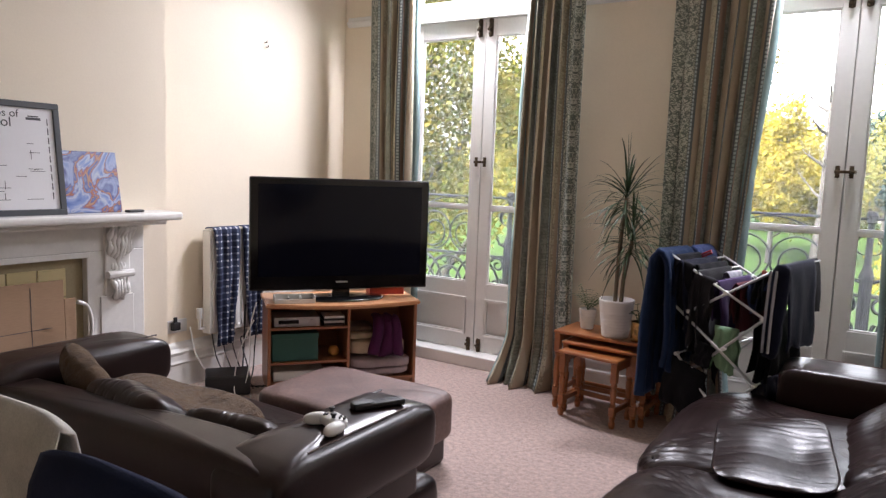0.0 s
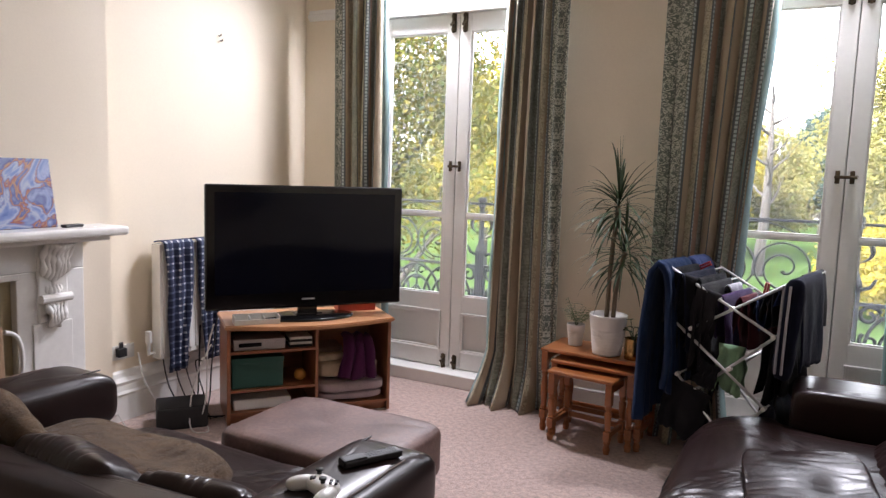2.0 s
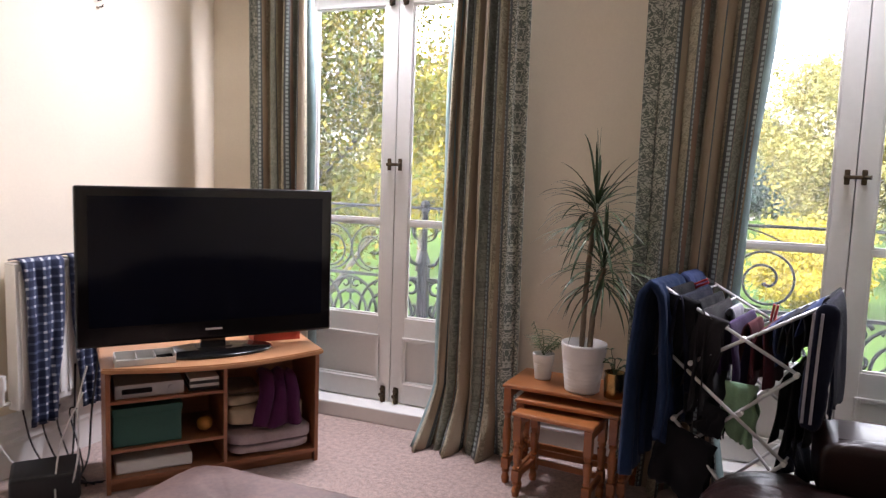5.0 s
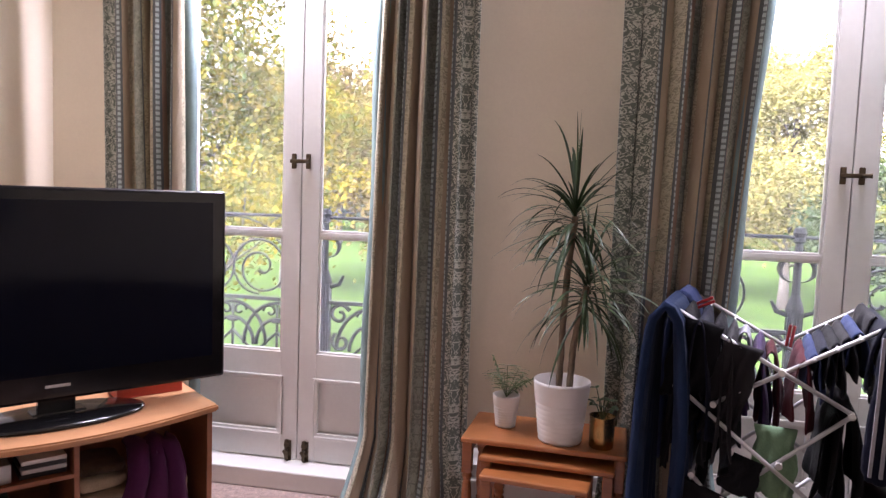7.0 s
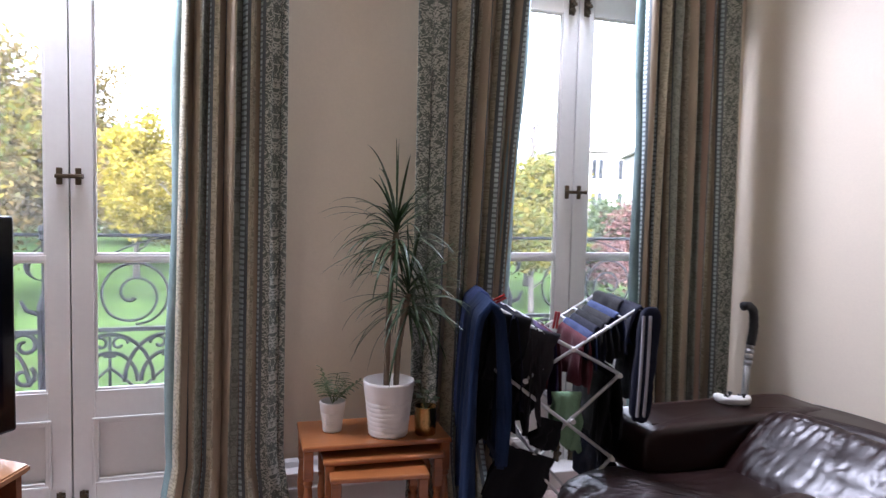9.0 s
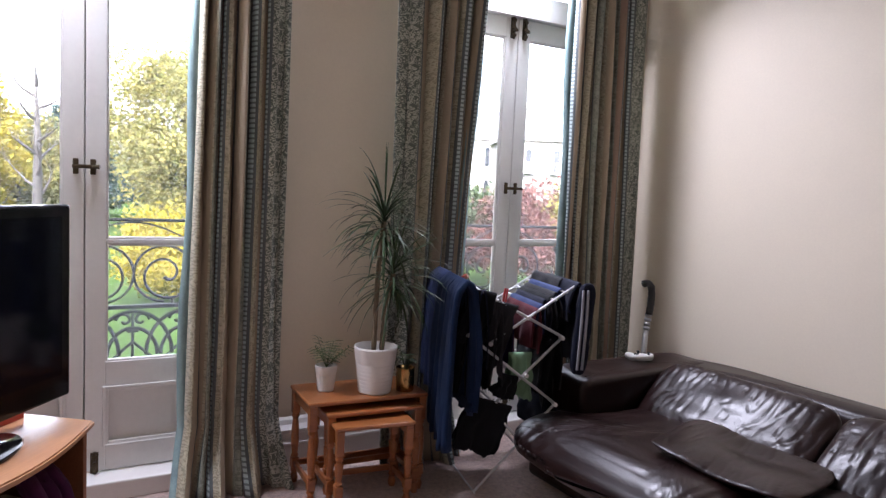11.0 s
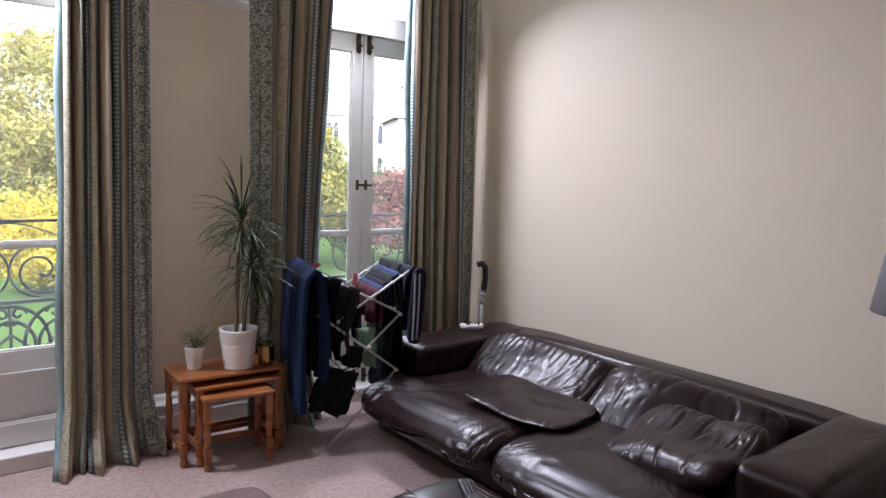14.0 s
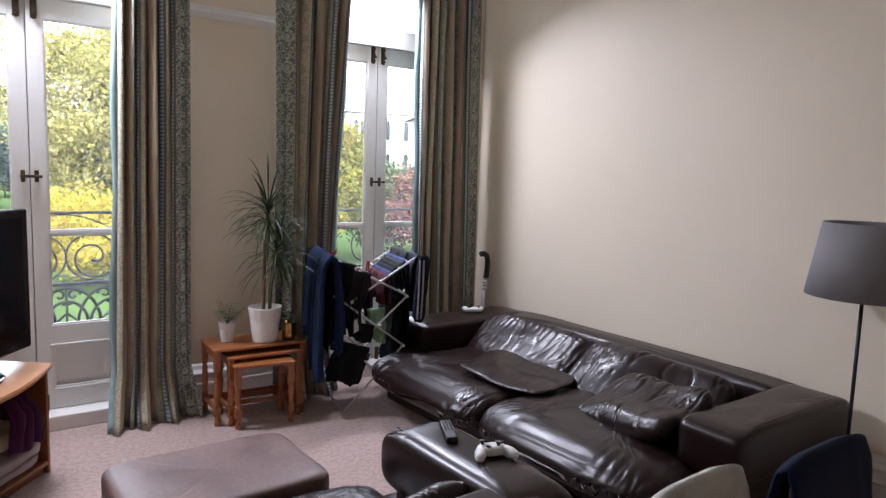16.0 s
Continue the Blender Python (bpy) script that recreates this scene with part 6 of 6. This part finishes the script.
def tree(x, y, height, radius, mat, leaves, size, seed, label, crown_low=0.2, lean=0.0, twigs=3, stout=1.0):
    """A tapered trunk with limbs, and a crown of small leaves gathered in clumps round the limbs."""
    rnd = random.Random(seed)
    leaves, size = leaves * 2, size * 0.75
    t = empty("tree", pose(x, y, GROUND), label, "tree", "garden trees")
    bm, tips = bmesh.new(), []
    h0 = height * max(0.15, crown_low)
    tube(bm, [(0, 0, 0), (0.1 * lean, 0, h0 * 0.5), (0.2 * lean, 0.05, h0), (0.2 * lean, 0, height * 0.55), (0.1, 0, height * 0.8)], [height * k * stout for k in (0.022, 0.018, 0.016, 0.011, 0.004)], 8)
    for i in range(11):
        z = h0 + (height * 0.75 - h0) * i / 10
        an = i * 2.4 + rnd.uniform(-0.4, 0.4)
        d = Vector((math.cos(an), math.sin(an), rnd.uniform(0.2, 0.8))).normalized()
        branch(bm, Vector((0.15 * lean, 0, z)), d, radius * rnd.uniform(0.5, 0.8) * (1.1 - 0.5 * i / 10), height * 0.007 * stout, twigs - 1, rnd, tips)
    part("trunk", bm, M["bark"], t, smooth=True)
    if not leaves:
        return t
    r2 = np.random.default_rng(seed)
    clumps = []
    for i in range(130):
        v = r2.normal(size=3)
        v /= np.linalg.norm(v)
        k = r2.uniform(0.35, 1.0) ** 0.5
        bump_ = 0.8 + 0.3 * noise.noise(Vector(v) * 2.2 + Vector((seed, 0, 0)))
        clumps.append((v[0] * radius * k * bump_, v[1] * radius * k * bump_, h0 + (height - h0) * (0.5 + 0.5 * v[2] * k * bump_)))
    clumps += [tuple(q) for q in tips[::2]]
    clumps = np.array(clumps)
    pick = r2.integers(0, len(clumps), leaves)
    c = clumps[pick] + r2.normal(size=(leaves, 3)) * np.array([1, 1, 0.75]) * radius * 0.13
    c[:, 2] = np.maximum(c[:, 2], 0.15)
    u = r2.normal(size=(leaves, 3))
    u /= np.linalg.norm(u, axis=1)[:, None]
    w = np.cross(u, r2.normal(size=(leaves, 3)))
    w /= np.linalg.norm(w, axis=1)[:, None]
    s = (size * r2.uniform(0.6, 1.3, leaves))[:, None]
    verts = np.stack([c - u * s, c + w * s * 0.55, c + u * s, c - w * s * 0.55], 1).reshape(-1, 3)
    me = bpy.data.meshes.new("crown")
    me.from_pydata(verts.tolist(), [], np.arange(leaves * 4).reshape(-1, 4).tolist())
    me.materials.append(M[mat])
    o = new("crown", me)
    o.parent = t
    return t


def at_az(az, dist, x0=-1.8, y0=1.2):
    return x0 + dist * math.sin(radians(az)), y0 + dist * math.cos(radians(az))


for az, dist, h, r, mat, n, size, seed, low, label in (
        (-31, 14, 15.5, 3.7, "yellow_leaf", 46000, 0.075, 1, 0.1, "near tree with yellow-green autumn leaves"),
        (-44, 20, 15, 4.5, "yellow_leaf", 14000, 0.12, 2, 0.1, "yellow-green autumn tree beyond the balcony"),
        (-23, 40, 11.5, 4.5, "gold_leaf", 8000, 0.22, 14, 0.05, "golden autumn tree across the lawn"),
        (-14, 38, 12.5, 4.4, "orange_leaf", 9000, 0.22, 3, 0.05, "rounded tree turning orange and brown"),
        (-19, 75, 20, 9, "orange_leaf", 7000, 0.4, 15, 0.05, "far brown tree on the rising ground"),
        (-9.5, 58, 14.5, 5.4, "orange_leaf", 7000, 0.28, 4, 0.03, "orange and yellow tree across the lawn"),
        (-5.0, 52, 11.5, 3.2, "gold_leaf", 6000, 0.24, 5, 0.03, "golden upright tree across the lawn"),
        (-2.2, 60, 8.4, 4.5, "pale_leaf", 8000, 0.25, 6, 0.0, "low yellow-green bushy tree"),
        (1.6, 78, 14, 4.2, "blue_leaf", 8000, 0.32, 7, 0.02, "blue-green conifer at the lawn's far edge"),
        (8.5, 44, 14.2, 4.9, "pale_leaf", 20000, 0.17, 8, 0.06, "large pale green tree on the lawn"),
        (15.5, 42, 15.0, 5.0, "pale_leaf", 20000, 0.17, 9, 0.05, "large pale green and tan tree"),
        (7.0, 33, 3.2, 2.6, "gold_leaf", 7000, 0.16, 10, 0.0, "low bright yellow bush on the lawn"),
        (20.5, 40, 8.0, 3.4, "green_leaf", 7000, 0.22, 11, 0.02, "dense green tree beside the lawn"),
        (25.5, 36, 8.3, 3.0, "yellow_leaf", 9000, 0.2, 12, 0.02, "yellow and green shrubby tree by the houses"),
        (30.5, 40, 5.2, 3.0, "green_leaf", 6000, 0.2, 16, 0.0, "green shrub in front of the houses"),
        (34.5, 38, 4.8, 3.2, "red_leaf", 6500, 0.18, 13, 0.0, "russet red shrub in front of the houses"),
        (41, 40, 6, 3.4, "pale_leaf", 6000, 0.2, 17, 0.0, "pale shrub beside the cream house")):
    tree(*at_az(az, dist), h, r, mat, n, size, seed, label, low)
tree(*at_az(-1.7, 45), 13.6, 3.0, None, 0, 0, 40, "bare tree with dark twisted limbs", 0.3, 1.0, 4, 1.2)
tree(*at_az(25.5, 48), 14.2, 2.6, None, 0, 0, 41, "leafless tree with fine upright twigs", 0.2, 0.0, 4, 1.3)
r = random.Random(9)
for i in range(24):
    az = -48 + i * 4.3
    tree(*at_az(az, 95 + r.uniform(-10, 12)), r.uniform(6, 9.5), r.uniform(5, 7), r.choice(["green_leaf", "orange_leaf", "pale_leaf", "blue_leaf"]), 2600, 0.5, 60 + i, "distant hedge tree at the lawn's far edge", 0.0, 0, 1)

M["stone"] = surf("cream_bath_stone", (0.25, 0.235, 0.205), 0.85, large=0.5, fine=8, spread=0.08, bump=0.2)
M["slate"] = surf("grey_slate_roof", (0.20, 0.21, 0.23), 0.6, large=1, fine=6, spread=0.15, bump=0.3)
M["dark_pane"] = surf("dark_window_pane", (0.03, 0.035, 0.04), 0.1, bump=0)


def villa(m, w, d, h, cols, label, balconies=False):
    """A stone villa of three storeys with a hipped slate roof."""
    v = empty("villa", m, label, "house", "houses across the garden")
    part("wall", boxes([((-w / 2, 0, 0), (w / 2, d, h))]), M["stone"], v)
    part("cornice", boxes([((-w / 2 - 0.4, -0.4, h), (w / 2 + 0.4, d + 0.4, h + 0.35)), ((-w / 2 - 0.1, -0.1, h * 0.36), (w / 2 + 0.1, -0.002, h * 0.36 + 0.25)), ((-w / 2 - 0.1, -0.1, h * 0.68), (w / 2 + 0.1, -0.002, h * 0.68 + 0.2))]), M["stone"], v)
    bm = bmesh.new()
    q = [bm.verts.new(p) for p in ((-w / 2 - 0.3, -0.3, h + 0.35), (w / 2 + 0.3, -0.3, h + 0.35), (w / 2 + 0.3, d + 0.3, h + 0.35), (-w / 2 - 0.3, d + 0.3, h + 0.35), (-w / 4, d / 2, h + 2.1), (w / 4, d / 2, h + 2.1))]
    for f in ((0, 1, 5, 4), (1, 2, 5), (2, 3, 4, 5), (3, 0, 4), (3, 2, 1, 0)):
        bm.faces.new([q[i] for i in f])
    roof = part("roof", bm, M["slate"], v)
    for x in (-w * 0.36, w * 0.33):
        part("chimney", boxes([((x - 0.7, d * 0.4, h + 0.3), (x + 0.7, d * 0.6, h + 3.2)), ((x - 0.85, d * 0.38, h + 3.2), (x + 0.85, d * 0.62, h + 3.45))]), M["stone"], roof)
    for s in range(3):
        for i in range(cols):
            x = -w / 2 + w * (i + 0.5) / cols
            z = h * (0.10 + 0.32 * s)
            wh = h * (0.19 if s else 0.2)
            win = part("window", boxes([((x - 0.85, -0.12, z), (x - 0.68, 0.02, z + wh + 0.3)), ((x + 0.68, -0.12, z), (x + 0.85, 0.02, z + wh + 0.3)), ((x - 0.95, -0.2, z + wh + 0.3), (x + 0.95, 0.02, z + wh + 0.5)), ((x - 0.95, -0.24, z - 0.22), (x + 0.95, 0.02, z)), ((x - 0.09, -0.10, z), (x + 0.09, 0.02, z + wh))]), M["stone"], v)
            for sx in (-1, 1):
                bm = bmesh.new()
                cx, r0 = x + sx * 0.38, 0.27
                out = [(cx - r0, z), (cx + r0, z)] + [(cx + r0 * math.cos(math.pi * k / 8), z + wh - r0 + r0 * math.sin(math.pi * k / 8)) for k in range(9)]
                f = bm.faces.new([bm.verts.new((px, -0.012, pz)) for px, pz in out])
                bmesh.ops.solidify(bm, geom=[f], thickness=0.01)
                part("pane", bm, M["dark_pane"], win)
            if balconies and s == 2:
                part("balcony", boxes([((x - 1.0, -0.75, z - 0.2), (x + 1.0, 0.0, z - 0.05)), ((x - 1.0, -0.75, z + 0.75), (x + 1.0, -0.69, z + 0.82))] + [((x - 0.98 + k * 0.19, -0.74, z - 0.05), (x - 0.94 + k * 0.19, -0.70, z + 0.75)) for k in range(11)]), M["slate"], win)
    return v


villa(pose(*at_az(40.0, 62), GROUND, 0, 0, -26), 13, 10, 10.2, 4, "cream stone villa with arched windows and a slate roof", True)
villa(pose(*at_az(31.0, 80), GROUND, 0, 0, -14), 9, 10, 11.6, 3, "pale stone villa half hidden by trees")
villa(pose(*at_az(-2.5, 125), GROUND, 0, 0, 4), 20, 10, 9.5, 6, "distant pale terrace of houses among trees")


# ---- balcony ----
def balcony(x0, n, shift, label):
    bay, y = 1.30, 6.25
    bl = empty("balcony", pose(x0, y, 0.02), label, "balcony railing", "cast iron balconies")
    L = bay * n
    part("slab", boxes([((-0.2, -0.94, -0.14), (L + 0.2, 0.15, -0.001))], 0.01), M["stone"], bl)
    bm = bmesh.new()
    tube(bm, [(-0.1, 0, 1.235), (L + 0.1, 0, 1.235)], 0.011)
    part("handrail", bm, M["iron"], bl)
    part("plate_rail", boxes([((-0.1, -0.02, 0.665), (L + 0.1, 0.02, 0.69)), ((-0.1, -0.015, 0.1), (L + 0.1, 0.015, 0.125))], 0.003), M["iron"], bl)
    for k in range(n + 1):
        bm = bmesh.new()
        x = bay * k
        box(bm, (x - 0.042, -0.03, 0.0), (x + 0.042, 0.03, 0.80), 0.004)
        for dx in (-0.022, 0, 0.022):
            box(bm, (x + dx - 0.006, -0.037, 0.1), (x + dx + 0.006, -0.029, 0.84), 0.002)
        lathe(bm, [(0.05, 0.80), (0.05, 0.82), (0.024, 0.9), (0.022, 1.2), (0.036, 1.21), (0.03, 1.235), (0.04, 1.26), (0.03, 1.29), (0, 1.295)], 12, (x, 0, 0))
        part("post", bm, M["iron"], bl, smooth=False)
        for s in (-1, 1):
            if (k == 0 and s < 0) or (k == n and s > 0):
                continue
            # leafy hooks on the post
            bm = bmesh.new()
            tube(bm, [(x + s * (0.02 + 0.085 * math.sin(t) * 0.9), 0, 1.03 + 0.075 * math.cos(t * 1.0) + 0.02) for t in [i * 0.33 for i in range(11)]], [0.012 + 0.008 * math.sin(i * 0.5) for i in range(11)], 6)
            for (c, z, r, ph) in ((0.11, 0.60, 0.075, 0.4), (0.12, 0.42, 0.065, 2.2)):
                tube(bm, [(x + s * (c + r * (1 - i / 22) * math.cos(ph + i * 0.45)), 0, z + r * (1 - i / 22) * math.sin(ph + i * 0.45)) for i in range(18)], [0.016 - 0.0003 * i for i in range(18)], 6)
            tube(bm, [(x + s * 0.04, 0, 0.78), (x + s * 0.10, 0, 0.80), (x + s * 0.13, 0, 0.86)], [0.016, 0.014, 0.01], 6)
            part("leaf_scroll", bm, M["iron"], bl, smooth=True)
    for k in range(n):
        for c, s in ((0.47, -1), (0.836, 1)):
            bm = bmesh.new()
            x = bay * k + c
            pts = []
            for i in range(64):
                t = i / 63
                an = -0.5 * math.pi + t * 2 * math.pi * 2.1
                rr = 0.183 if t < 0.42 else 0.183 - 0.156 * ((t - 0.42) / 0.58) ** 0.8
                cx = -0.02 * max(0, t - 0.42) / 0.58
                pts.append((x - s * (rr * math.cos(an) + cx), 0, 0.888 + rr * math.sin(an)))
            tube(bm, pts, [0.0085 if i < 55 else 0.0085 + 0.0009 * (i - 55) for i in range(64)], 6)
            part("scroll", bm, M["iron"], bl, smooth=True)
        bm = bmesh.new()
        tube(bm, [(bay * k + 0.28 + 0.74 * i / 16, 0, 1.09 + 0.13 * math.sin(math.pi * i / 16)) for i in range(17)], 0.006, 6)
        part("arch_bar", bm, M["iron"], bl, smooth=True)
        # cast band of arches and fleurons
        for c in (0.33, 0.65, 0.97):
            bm = bmesh.new()
            x = bay * k + c
            for rr in (0.24, 0.15):
                tube(bm, [(x + rr * math.cos(math.pi * i / 14), 0, 0.36 + rr * 1.2 * math.sin(math.pi * i / 14)) for i in range(15)], 0.013, 6)
            tube(bm, [(x, 0, 0.125), (x, 0, 0.665)], 0.010, 6)
            for s in (-1, 1):
                tube(bm, [(x + s * (0.05 + 0.05 * (1 - i / 16) * math.cos(i * 0.5)), 0, 0.59 + 0.05 * (1 - i / 16) * math.sin(i * 0.5)) for i in range(13)], 0.010, 6)
                tube(bm, [(x, 0, 0.45), (x + s * 0.12, 0, 0.34), (x + s * 0.13, 0, 0.125)], 0.011, 6)
            box(bm, (x - 0.035, -0.012, 0.51), (x + 0.035, 0.012, 0.535), 0.003)
            part("fleuron", bm, M["iron"], bl, smooth=True)
    return bl


balcony(-3.12 - 1.3, 2, 0, "grey cast iron balcony railing with scrolls")
balcony(-0.24 - 1.3, 2, 0, "grey cast iron balcony railing with scrolls")
